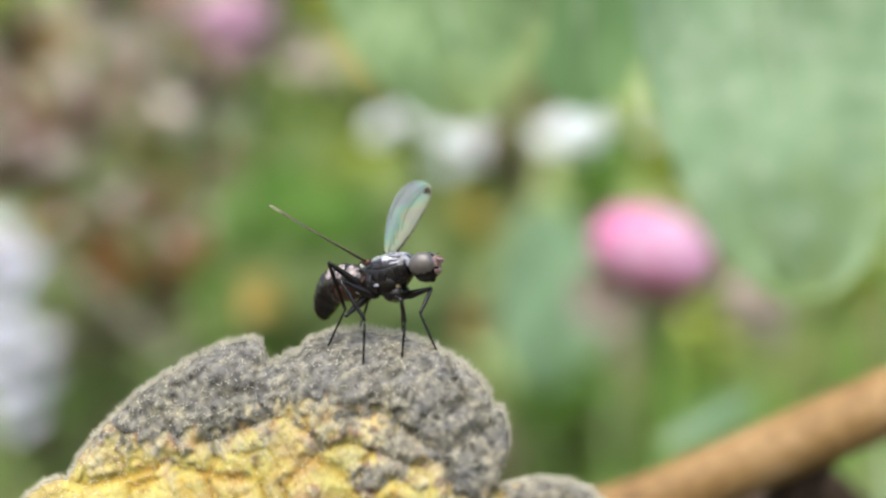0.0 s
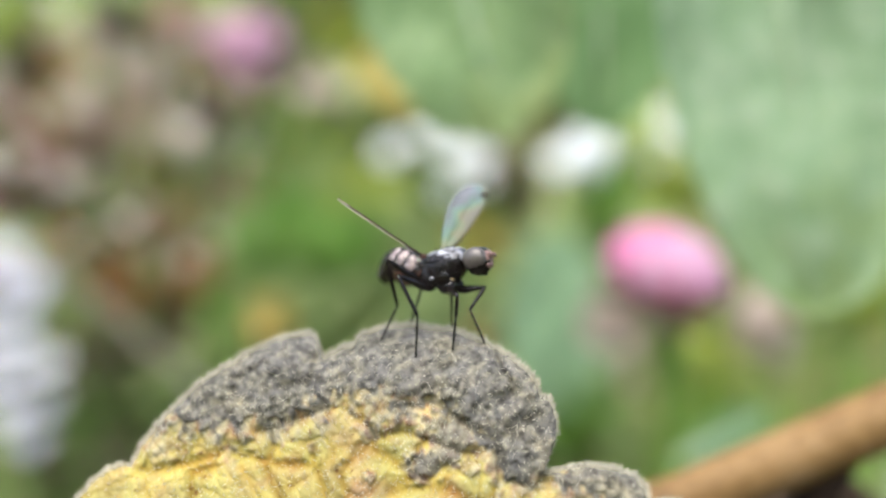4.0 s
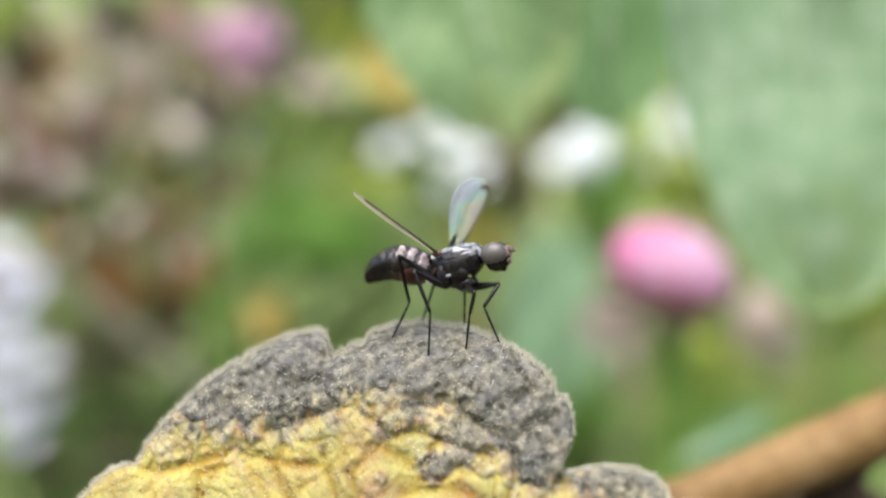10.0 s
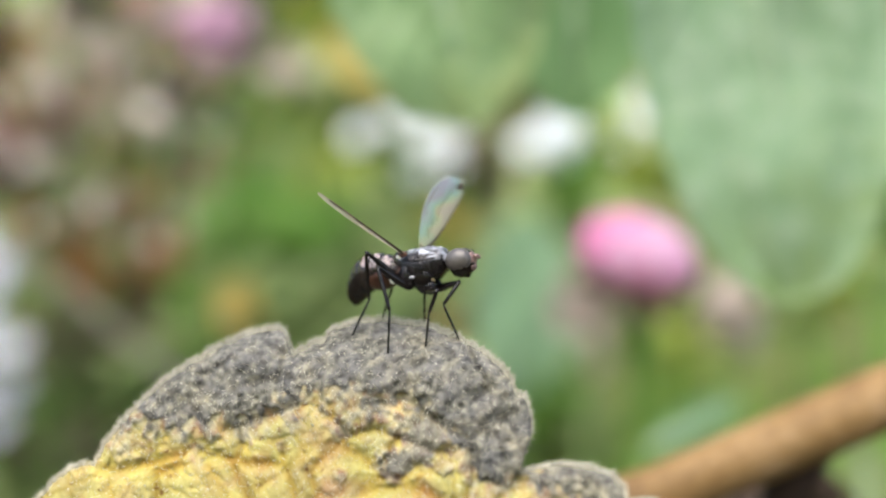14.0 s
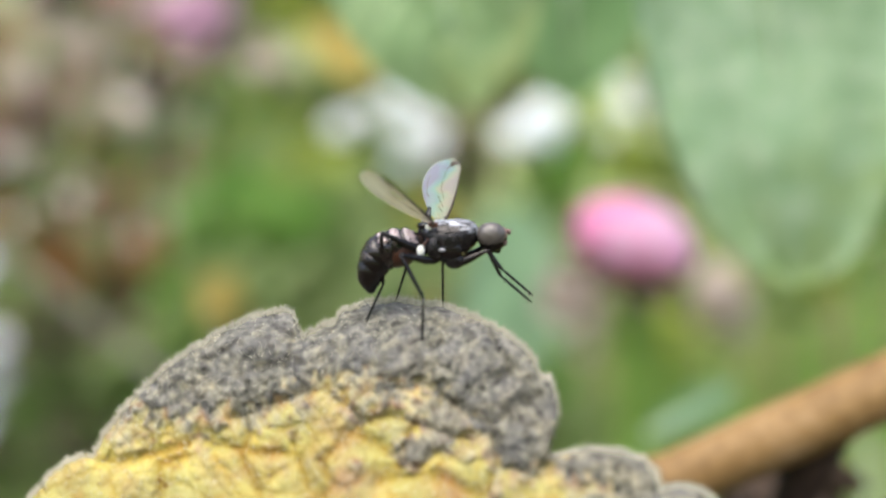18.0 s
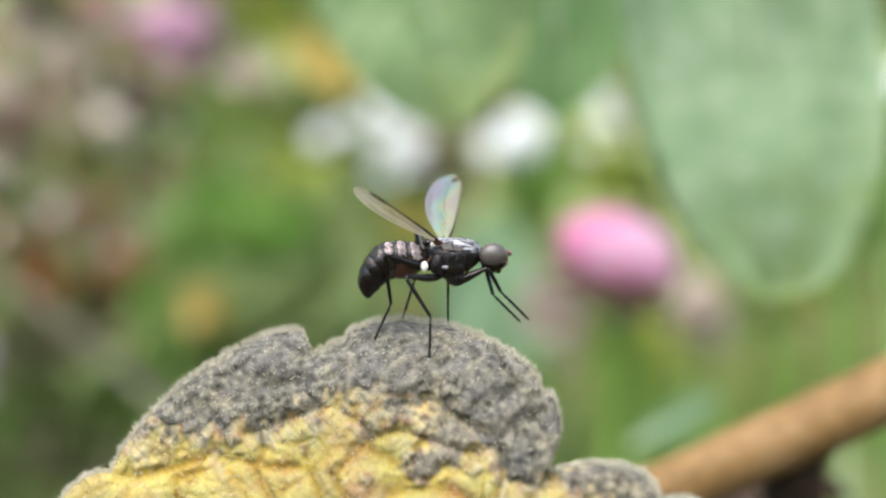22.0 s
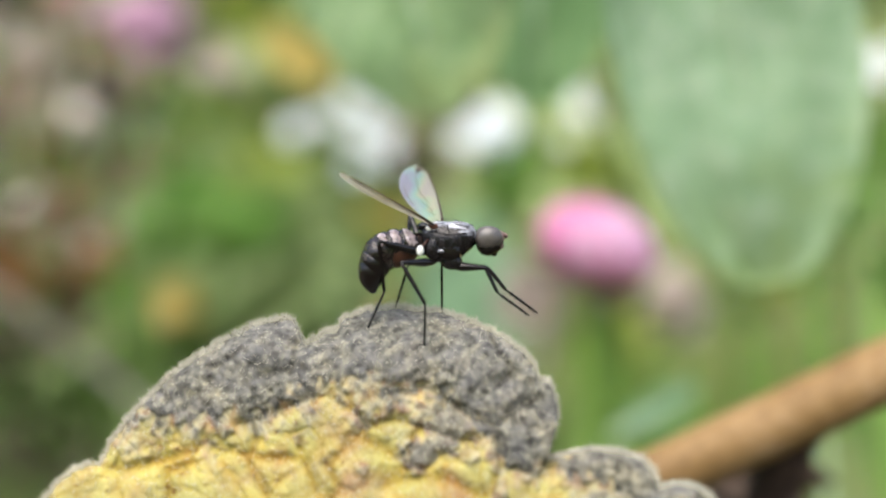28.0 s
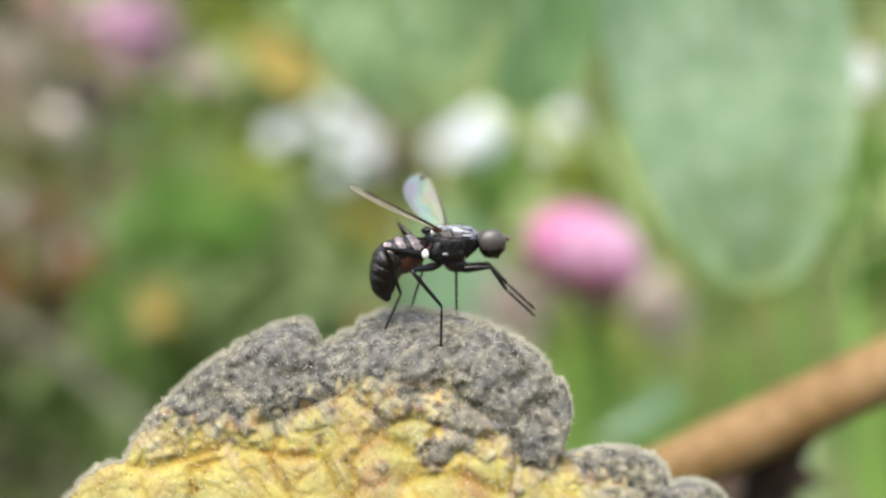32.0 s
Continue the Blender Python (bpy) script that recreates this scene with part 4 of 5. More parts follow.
def petal_head(name, label, category, place, size, petals, mat, layers, sepal=None, tilt=(0, 0, 0), stem_mat=STEM, stem=0.5, pale=None):
    """A flower head of overlapping cupped petals on a stem that reaches the ground."""
    head_ = thing(name, at(*place), label, category)
    turn = Euler([radians(a) for a in tilt]).to_matrix()
    rs = random.Random(int(abs(place[0]) * 10))
    for layer in range(layers):
        for k in range(petals):
            bm = bmesh.new()
            rows = []
            lean = 0.15 + 0.55 * layer / max(1, layers)
            for i in range(7):
                u = i / 6
                half = math.sin(math.pi * (0.12 + 0.80 * u)) * 2.6 / petals * 1.6
                polar = math.pi * (0.94 - (0.84 - 0.1 * lean) * u)
                rad = math.sin(polar) * (0.80 + 0.2 * layer / layers) * (0.84 + 0.26 * u)
                rows.append([bm.verts.new((size[0] * rad * math.cos(half * j / 3), size[1] * rad * math.sin(half * j / 3), -size[2] * math.cos(polar) * (0.85 + 0.15 * layer / layers))) for j in range(-3, 4)])
            for a, b in zip(rows, rows[1:]):
                for j in range(6):
                    bm.faces.new((a[j], a[j + 1], b[j + 1], b[j]))
            bmesh.ops.rotate(bm, verts=bm.verts, cent=(0, 0, 0), matrix=Matrix.Rotation(2 * math.pi * (k + 0.5 * layer) / petals + rs.uniform(-0.1, 0.1), 3, "Z"))
            bmesh.ops.rotate(bm, verts=bm.verts, cent=(0, 0, 0), matrix=turn)
            # Petals turned right and forward take the lighter tone: a painted highlight.
            way = 2 * math.pi * (k + 0.5 * layer) / petals
            part("petal", bm, pale if pale and 0.6 * math.cos(way) - 0.8 * math.sin(way) > 0.3 else mat, head_)
    if sepal:
        for k in range(6):
            a = 2 * math.pi * k / 6
            bm = bmesh.new()
            tube(bm, [(0, 0, -size[2] * 0.9), (size[0] * 0.5 * math.cos(a), size[1] * 0.5 * math.sin(a), -size[2] * 1.0), (size[0] * 0.95 * math.cos(a), size[1] * 0.95 * math.sin(a), -size[2] * 1.35)], [0.5, 0.8, 0.15], 6)
            bmesh.ops.rotate(bm, verts=bm.verts, cent=(0, 0, 0), matrix=turn)
            part("sepal", bm, sepal, head_)
    bm = bmesh.new()
    foot = -150.5 - place[2]
    tube(bm, [turn @ Vector((0, 0, -size[2] * 0.85)), (0.5, 0.5, -size[2] * 1.6), (1, 3, foot * 0.5), (2, 5, foot)], [stem * 0.8, stem, stem * 1.2, stem * 1.5], 7)
    part("stem", bm, stem_mat, head_)
    return head_


petal_head("flower_bud", "round pink flower bud with a highlight painted on its right-front petals and dry sepals", "flower", far(1155, 458, 90), (5.1, 4.3, 3.1), 7, PINK, 3, SEPAL, (16, 18, 0), stem=0.95, stem_mat=GRASS, pale=PINK_HIGHLIGHT)


def floret_head(name, label, place, radius, count, mat, seed, flat=0.8, size=0.24, stem=0.5):
    """A round head of many small florets on a stem: each floret is a pointed tube."""
    h = thing(name, at(*place), label, "flower")
    rs = np.random.RandomState(seed)
    floret = None
    for k in range(count):
        w = rs.randn(3)
        w[2] = abs(w[2]) if rs.rand() < 0.8 else w[2]
        w /= np.linalg.norm(w)
        q = Vector((0, 0, 1)).rotation_difference(Vector(w))
        if floret is None:
            bm = tube(bmesh.new(), [(0, 0, radius * 0.3), (0, 0, radius * 0.75), (0, 0, radius)], [radius * size * 0.35, radius * size, radius * size * 0.4], 6)
            floret = part("floret", bm, mat, h)
            one = floret
        else:
            one = new("floret", floret.data)
            one.parent = h
        one.rotation_mode = "QUATERNION"
        one.rotation_quaternion = q
        one.scale = (1, 1, rs.uniform(0.85, 1.1) * (flat + (1 - flat) * abs(w[0])))
    bm = bmesh.new()
    foot = -150.5 - place[2]
    tube(bm, [(0, 0, -radius * 0.2), (0.4, 1, foot * 0.3), (2, 4, foot * 0.6), (3, 6, foot)], [stem, stem, stem * 1.2, stem * 1.4], 6)
    part("stem", bm, STEM, h)
    return h


floret_head("clover_head", "round mauve clover-like flower head on a thin stem", far(425, 85, 200), 7.4, 70, MAUVE, 3)


def blossom_cluster(label, place, spots, bloom, seed, petal=WHITE):
    """White five-petalled blossoms on thin stalks that meet in one stem; spots are (x, z) from the cluster's place."""
    h = thing("white_blossom_cluster", at(*place), label, "flower", "white blossom clusters")
    rs = np.random.RandomState(seed)
    foot = -150.5 - place[2]
    low = min(z for _, z in spots) - 7
    part("stem", tube(bmesh.new(), [(0, 2, low), (0.5, 4, (foot + low) / 2), (1, 6, foot)], [0.4, 0.5, 0.7], 6), STEM, h)
    for x, z in spots:
        c = Vector((x, rs.uniform(-2, 2), z))
        facing = Vector((rs.uniform(-0.3, 0.3), -0.8, rs.uniform(0.6, 1.2))).normalized()
        q = Vector((0, 0, 1)).rotation_difference(facing)
        size = bloom * rs.uniform(0.85, 1.15)
        bm = bmesh.new()
        for m in range(5):
            a = 2 * math.pi * m / 5
            heart = bm.verts.new(c + q @ Vector((0, 0, 0.02 * size)))
            ring = []
            for i in range(9):
                b = math.pi * (i / 8 - 0.5) * 1.5
                p = Vector((0.52 + 0.48 * math.cos(b), 0.40 * math.sin(b), 0.16 * math.cos(b) ** 2))
                ring.append(bm.verts.new(c + q @ (Matrix.Rotation(a, 3, "Z") @ p) * size))
            for p0, p1 in zip(ring, ring[1:]):
                bm.faces.new((heart, p0, p1))
        blossom = part("blossom", bm, petal, h)
        part("flower_centre", ball(bmesh.new(), c + q @ Vector((0, 0, 0.1 * size)), (0.16 * size,) * 3, 8, 6), OCHRE, blossom, "yellow centre")
        part("stalk", tube(bmesh.new(), [(0, 2, low), (x * 0.6, 1.5, (z + low) / 2), c + Vector((0, 0.25, 0))], [0.2, 0.14, 0.1], 5), STEM, h)
    return h


blossom_cluster("loose cluster of small white blossoms", far(748, 262, 212), [(-7.4, 0.2), (-6.6, 1.0), (-7.0, -0.6), (1.8, 5.2), (2.6, 4.4), (5.2, 4.2), (3.4, -5.6), (4.2, -6.4), (3.0, -6.8), (4.0, -5.0), (9.4, -0.4), (9.0, -5.0), (4.2, -0.6), (-2.4, 2.6), (6.8, 1.4), (0.2, 0.8), (7.6, -2.6)], 2.4, 1)
blossom_cluster("dense bright white blossom cluster", far(1012, 262, 203), [(-0.2, 0.2), (1.6, 1.4), (2.4, -1.0), (-3.6, -1.6), (3.0, 2.8), (2.6, 0.6), (1.4, -0.4), (0.4, 1.6), (3.8, 1.2), (-1.4, -0.6), (1.8, -3.2), (2.0, 3.0)], 3.05, 2)
blossom_cluster("sparse cluster of small white blossoms", far(1180, 215, 190), [(-0.4, 1.6), (-2.4, -5.6), (1.4, -1.6), (0.6, 3.2), (-1.2, -0.8)], 1.9, 3)
blossom_cluster("bright white blossom cluster at the leaf's edge", far(1685, 150, 117), [(-1.2, 0.8), (0.8, 0.4), (-0.2, -1.2), (2.4, 1.2)], 1.9, 4)
blossom_cluster("tall lilac-white blossom spray in the meadow", far(14, 505, 235), [(-6, 6), (-1, 8), (4, 1), (-4, 0), (2, -4), (-7, -6), (0, 3), (-2, -8)], 3.8, 5, LILAC)
blossom_cluster("tall lilac-white blossom spray in the meadow", far(20, 655, 235), [(-6, 6), (0, 7), (6, 3), (-4, 0), (5, -5), (-1, -7), (2, -12), (0, 1)], 3.8, 6, LILAC)
blossom_cluster("tall lilac-white blossom spray in the meadow", far(-120, 560, 240), [(-6, 9), (0, 7), (5, 5), (-4, 0), (1, 1), (6, -1), (-7, -6), (-1, -7), (4, -12)], 4.2, 7, LILAC)

ochre = thing("yellow_leaf", at(*far(728, 172, 165)), "narrow yellowing leaf among the meadow stems", "leaf")
ochre.rotation_euler = (0, radians(-50), 0)
link_mesh("blade", blade_mesh(11.5, 6.0, (0.45, 0.6), 0.02, 0.1, 0, 16, 8, 5), OCHRE, ochre)
bm = bmesh.new()
tube(bm, [(0, 0, 0), (-8, 3, -14), (-90, 10, -130)], [0.3, 0.4, 0.5], 6)
part("leaf_stalk", bm, STEM, ochre)

straw = thing("straw_stem", at(*far(320, 660, 165)), "pale dry grass stem leaning across the meadow", "stem")
bm = bmesh.new()
tube(bm, [(-22, 6, 16), (-14, 4, 11), (0, 0, 0), (14, -4, -11), (34, -8, -60), (40, -8, -133.5)], [0.3, 0.34, 0.38, 0.42, 0.55, 0.7], 8)
part("stalk", bm, STRAW, straw)


def scatter(name, label, mat, count, seed, box, size, kind="leaf"):
    """Uncounted meadow growth in a box of bearings and distance: one joined mesh."""
    rs = np.random.RandomState(seed)
    verts, faces = [], []
    for k in range(count):
        d = rs.uniform(*box[2])
        c = far(rs.uniform(*box[0]), rs.uniform(*box[1]), d)
        L = rs.uniform(*size)
        if kind == "blade":
            lean = np.array([rs.randn() * 0.22, rs.randn() * 0.2, 1.0])
            w = L * 0.035 * rs.uniform(0.6, 1.4)
        else:
            lean = rs.randn(3) + np.array([0, 0, 0.4])
            w = L * rs.uniform(0.22, 0.45)
        lean /= np.linalg.norm(lean)
        across = np.cross(lean, rs.randn(3) * 0.5 + np.array([0, 1, 0]))
        across /= np.linalg.norm(across)
        out = np.cross(lean, across)
        b = len(verts)
        for u, g in ((0, 0.25), (0.3, 1), (0.65, 0.8), (1, 0.05)):
            m = c + lean * L * (u - 0.5) + out * L * 0.12 * u * u
            verts += [m - across * w * g, m + out * w * 0.25 * g, m + across * w * g]
        for r in range(3):
            for q in range(2):
                faces.append((b + 3 * r + q, b + 3 * r + q + 1, b + 3 * r + q + 4, b + 3 * r + q + 3))
    return tagged(link_mesh(name, raw(np.array(verts) + np.array([0, 0, RISE / MM]), faces), mat), label, "plants", kind="stuff")


WIDE = (-500, 2400)
# a bank of meadow rises behind the plants; a lower, unseen one is added at the camera's back
bank_u, bank_v = np.meshgrid(np.linspace(-1, 1, 70), np.linspace(0, 4, 56), indexing="ij")
bank_ids = np.arange(70 * 56).reshape(70, 56)
bank_quads = np.stack([bank_ids[:-1, :-1], bank_ids[1:, :-1], bank_ids[1:, 1:], bank_ids[:-1, 1:]], -1).reshape(-1, 4).tolist()


def meadow_bank(label, side, near, high, seed):
    """A long grassy bank: it climbs from the ground, rounds off and falls away again behind and at its ends."""
    climb = np.where(bank_v < 1, np.clip(bank_v, 0, 1) ** 1.3, np.where(bank_v < 2, 1.0, np.cos((bank_v - 2) * math.pi / 4) ** 2))
    ends = np.cos(np.clip(np.abs(bank_u) - 0.55, 0, 0.45) / 0.45 * math.pi / 2) ** 2
    rough = value_noise(bank_u * 20, bank_v * 5, 1.4, seed)
    x = bank_u * 5000
    y = near + 700 * bank_v + 120 * rough + 500 * bank_u ** 2
    z = -4 + high * climb * ends * (0.9 + 0.2 * rough)
    mesh = raw(np.stack([x, side * y, z], -1).reshape(-1, 3), bank_quads if side > 0 else [q[::-1] for q in bank_quads])
    tagged(link_mesh("backdrop", mesh, BANK), label, "meadow", kind="structure")


meadow_bank("distant green and brown meadow bank", 1, 900, 1500, 41)
# Added out of view, so that the fly's flank mirrors dark green, not sky.
meadow_bank("unseen low green and brown bank, added to darken reflections", -1, 1000, 750, 42)
scatter("undergrowth", "blurred green and olive meadow undergrowth", HERB, 1500, 11, (WIDE, (-700, 1500), (300, 520)), (14, 34))
scatter("meadow_grass", "bright green grass blades of the meadow", GRASS, 130, 13, ((1120, 1750), (640, 1200), (165, 260)), (14, 34), "blade")
scatter("meadow_grass", "light green low growth of the meadow", OLIVE, 460, 15, ((960, 1900), (490, 1000), (222, 270)), (8, 20))
scatter("meadow_grass", "olive green grass blades of the meadow", DULL, 340, 12, ((380, 800), (400, 1000), (225, 290)), (8, 20))


def add_curl(rs, c, L, verts, faces):
    """One small curled leaf or bract about c, turned at random."""
    lean = rs.randn(3)
    lean /= np.linalg.norm(lean)
    across = np.cross(lean, rs.randn(3))
    across /= np.linalg.norm(across)
    out = np.cross(lean, across)
    b = len(verts)
    for u, g in ((0, 0.3), (0.35, 1), (0.7, 0.75), (1, 0.06)):
        m = c + lean * L * (u - 0.5) + out * L * 0.2 * u * u
        verts += [m - across * L * 0.28 * g, m + out * L * 0.07 * g, m + across * L * 0.28 * g]
    for r in range(3):
        for q in range(2):
            faces.append((b + 3 * r + q, b + 3 * r + q + 1, b + 3 * r + q + 4, b + 3 * r + q + 3))


def clump(name, label, mat, spots, seed, size=(3.0, 7.0)):
    """Leafy or chaffy tufts: around each spot (bearing, distance, spread, count) small curled pieces, joined."""
    rs = np.random.RandomState(seed)
    verts, faces = [], []
    for px, py, d, spread, count in spots:
        for k in range(count):
            w = rs.randn(3)
            c = far(px, py, d) + w / np.linalg.norm(w) * spread * rs.rand() ** 0.5 * np.array([1, 0.8, 1])
            add_curl(rs, c, rs.uniform(*size), verts, faces)
    return tagged(link_mesh(name, raw(np.array(verts) + np.array([0, 0, RISE / MM]), faces), mat), label, "plants", kind="stuff")


def seed_head(label, mat, spot, seed):
    """A dry head of curled bracts on a thin stem that reaches the ground."""
    px, py, d, spread, count = spot
    c = far(px, py, d)
    h = thing("seed_head", at(*c), label, "seed head", "dry seed heads")
    rs = np.random.RandomState(seed)
    verts, faces = [], []
    for k in range(count):
        w = rs.randn(3)
        add_curl(rs, w / np.linalg.norm(w) * spread * rs.rand() ** 0.5 * np.array([1, 0.8, 1]), rs.uniform(3.0, 7.0), verts, faces)
    tagged(link_mesh("bract_tuft", raw(np.array(verts), faces), mat, h), kind="stuff")
    foot = -150.5 - c[2]
    part("stem", tube(bmesh.new(), [(0, 0, -spread * 0.2), (0.6, 2, foot * 0.4), (2, 4, foot)], [0.35, 0.45, 0.6], 6), STEM, h)


for k, spot in enumerate([(170, 45, 250, 5.8, 28), (265, 125, 245, 5.0, 18), (250, 215, 260, 4.3, 20), (560, 145, 240, 4.3, 24), (60, 60, 255, 5.8, 27), (380, 40, 270, 4.3, 14),
      (290, 480, 250, 4.3, 22), (120, 170, 240, 4.3, 16), (210, 100, 245, 4.3, 14), (330, 240, 250, 4.3, 16), (140, 300, 240, 3.6, 16), (330, 60, 245, 4.3, 14), (1078, 560, 160, 3.6, 62), (1337, 566, 150, 3.6, 24), (-60, 150, 250, 5.8, 30), (940, 560, 200, 5.0, 14), (1110, 660, 200, 3, 4)]):
    seed_head("cream dry seed head with curled bracts", CREAM, spot, 210 + k)
for k, spot in enumerate([(75, 255, 245, 5.8, 39), (310, 420, 250, 6.5, 39), (10, 205, 255, 5.0, 30), (230, 190, 270, 5.8, 24), (150, 230, 245, 5.8, 36), (380, 330, 255, 5.8, 30), (350, 480, 255, 5.8, 30), (290, 40, 260, 5.8, 27), (430, 180, 260, 5.8, 24), (210, 410, 250, 5.8, 30), (-70, 330, 250, 6.5, 39), (250, 370, 260, 5.0, 21), (1585, 60, 130, 3.0, 21)]):
    seed_head("faded pinkish dry seed head on a thin stem", ROSE, spot, 240 + k)
# Whitish flecks added to stand in for small glints that blur into discs.
scatter("pale_fleck", "pale flecks added for bright discs in the blurred meadow", DRY, 46, 33, ((-120, 470), (-40, 460), (205, 228)), (2.6, 4.8))
clump("russet_leaves", "russet and brown withered leaves in the meadow", RUSSET, [(180, 470, 240, 5.8, 30), (340, 460, 228, 6, 24), (300, 530, 245, 5.8, 22), (110, 90, 275, 5.8, 18), (420, 285, 270, 5.0, 14), (-40, 470, 240, 6.5, 26), (230, 520, 238, 6.5, 26), (100, 420, 240, 5.8, 22), (330, 350, 250, 5.0, 16), (260, 270, 255, 5.0, 16), (80, 160, 255, 5.8, 18), (470, 330, 270, 5.8, 14), (860, 600, 220, 6.0, 12), (360, 120, 280, 5.8, 14)], 23)
# Dark-coloured pieces added to darken the background's deep patches.
clump("dark_dead_leaves", "dark dead leaves added to darken the meadow's deep patches", UMBER, [(30, 330, 245, 7.9, 60), (300, 600, 240, 12.0, 40), (180, 590, 235, 10.0, 34), (330, 550, 238, 8.0, 30), (120, 640, 250, 14.0, 56), (220, 780, 250, 16.0, 60), (60, 780, 255, 16.0, 40), (330, 200, 255, 5.0, 20), (120, 370, 250, 5.8, 26), (250, 320, 258, 4.3, 14), (480, 130, 262, 5.8, 20), (40, 120, 240, 5.8, 24), (200, 30, 235, 5.0, 16), (150, 240, 235, 4.4, 14), (370, 175, 245, 5.0, 20), (300, 150, 236, 4.0, 12), (922, 335, 215, 4.4, 13), (180, 180, 280, 5.0, 18), (870, 300, 225, 4.0, 7), (1390, 885, 64, 2.4, 20), (-120, 60, 280, 7.2, 30)], 24)
clump("lime_leaves", "sunlit lime green leaves in the meadow", LIME, [(200, 310, 250, 7, 24), (640, 330, 230, 9, 34), (10, 40, 250, 7, 22), (1105, 250, 280, 2.6, 16), (1107, 310, 280, 2.6, 16), (1185, 335, 130, 2.4, 8), (1500, 520, 165, 6, 5), (1350, 510, 180, 7, 8), (1560, 600, 165, 7, 6), (1240, 640, 168, 5, 8), (830, 420, 230, 7, 8), (1245, 610, 160, 3, 6), (455, 545, 230, 6, 12), (600, 60, 250, 9, 22), (560, 250, 260, 8, 16)], 25, (3, 8))
clump("fresh_leaves", "fresh green leaves in the meadow", FRESH, [(500, 430, 215, 12, 80), (600, 500, 212, 14, 90), (480, 560, 215, 12, 60), (560, 420, 200, 9, 46), (330, 300, 260, 9, 22), (480, 235, 265, 9, 26), (1060, 350, 235, 8, 44), (1480, 520, 215, 8, 8),
      (1640, 330, 150, 8, 46), (1700, 520, 160, 9, 10), (960, 700, 190, 9, 30), (200, 720, 262, 16, 36), (380, 700, 250, 12, 40), (60, 800, 262, 16, 30), (700, 560, 230, 9, 26)], 26, (4, 11))
clump("yellow_leaves", "yellow fallen leaves among the grass", OCHRE, [(450, 545, 182, 3.4, 16), (850, 405, 215, 4, 12), (560, 20, 260, 5, 8)], 27)
clump("olive_leaves", "olive green leaves in the meadow", DULL, [(560, 430, 218, 11, 14), (575, 440, 205, 8, 12), (665, 450, 206, 7, 16), (470, 410, 216, 10, 14), (650, 400, 222, 9, 14), (540, 330, 235, 9, 30), (720, 470, 215, 8, 30), (480, 560, 190, 8, 50), (600, 570, 190, 9, 60), (700, 560, 192, 8, 50), (1050, 660, 205, 7, 24), (980, 770, 195, 8, 30), (1090, 780, 190, 8, 30), (1400, 590, 175, 5, 8), (1500, 570, 180, 6, 6)], 28, (3, 8))

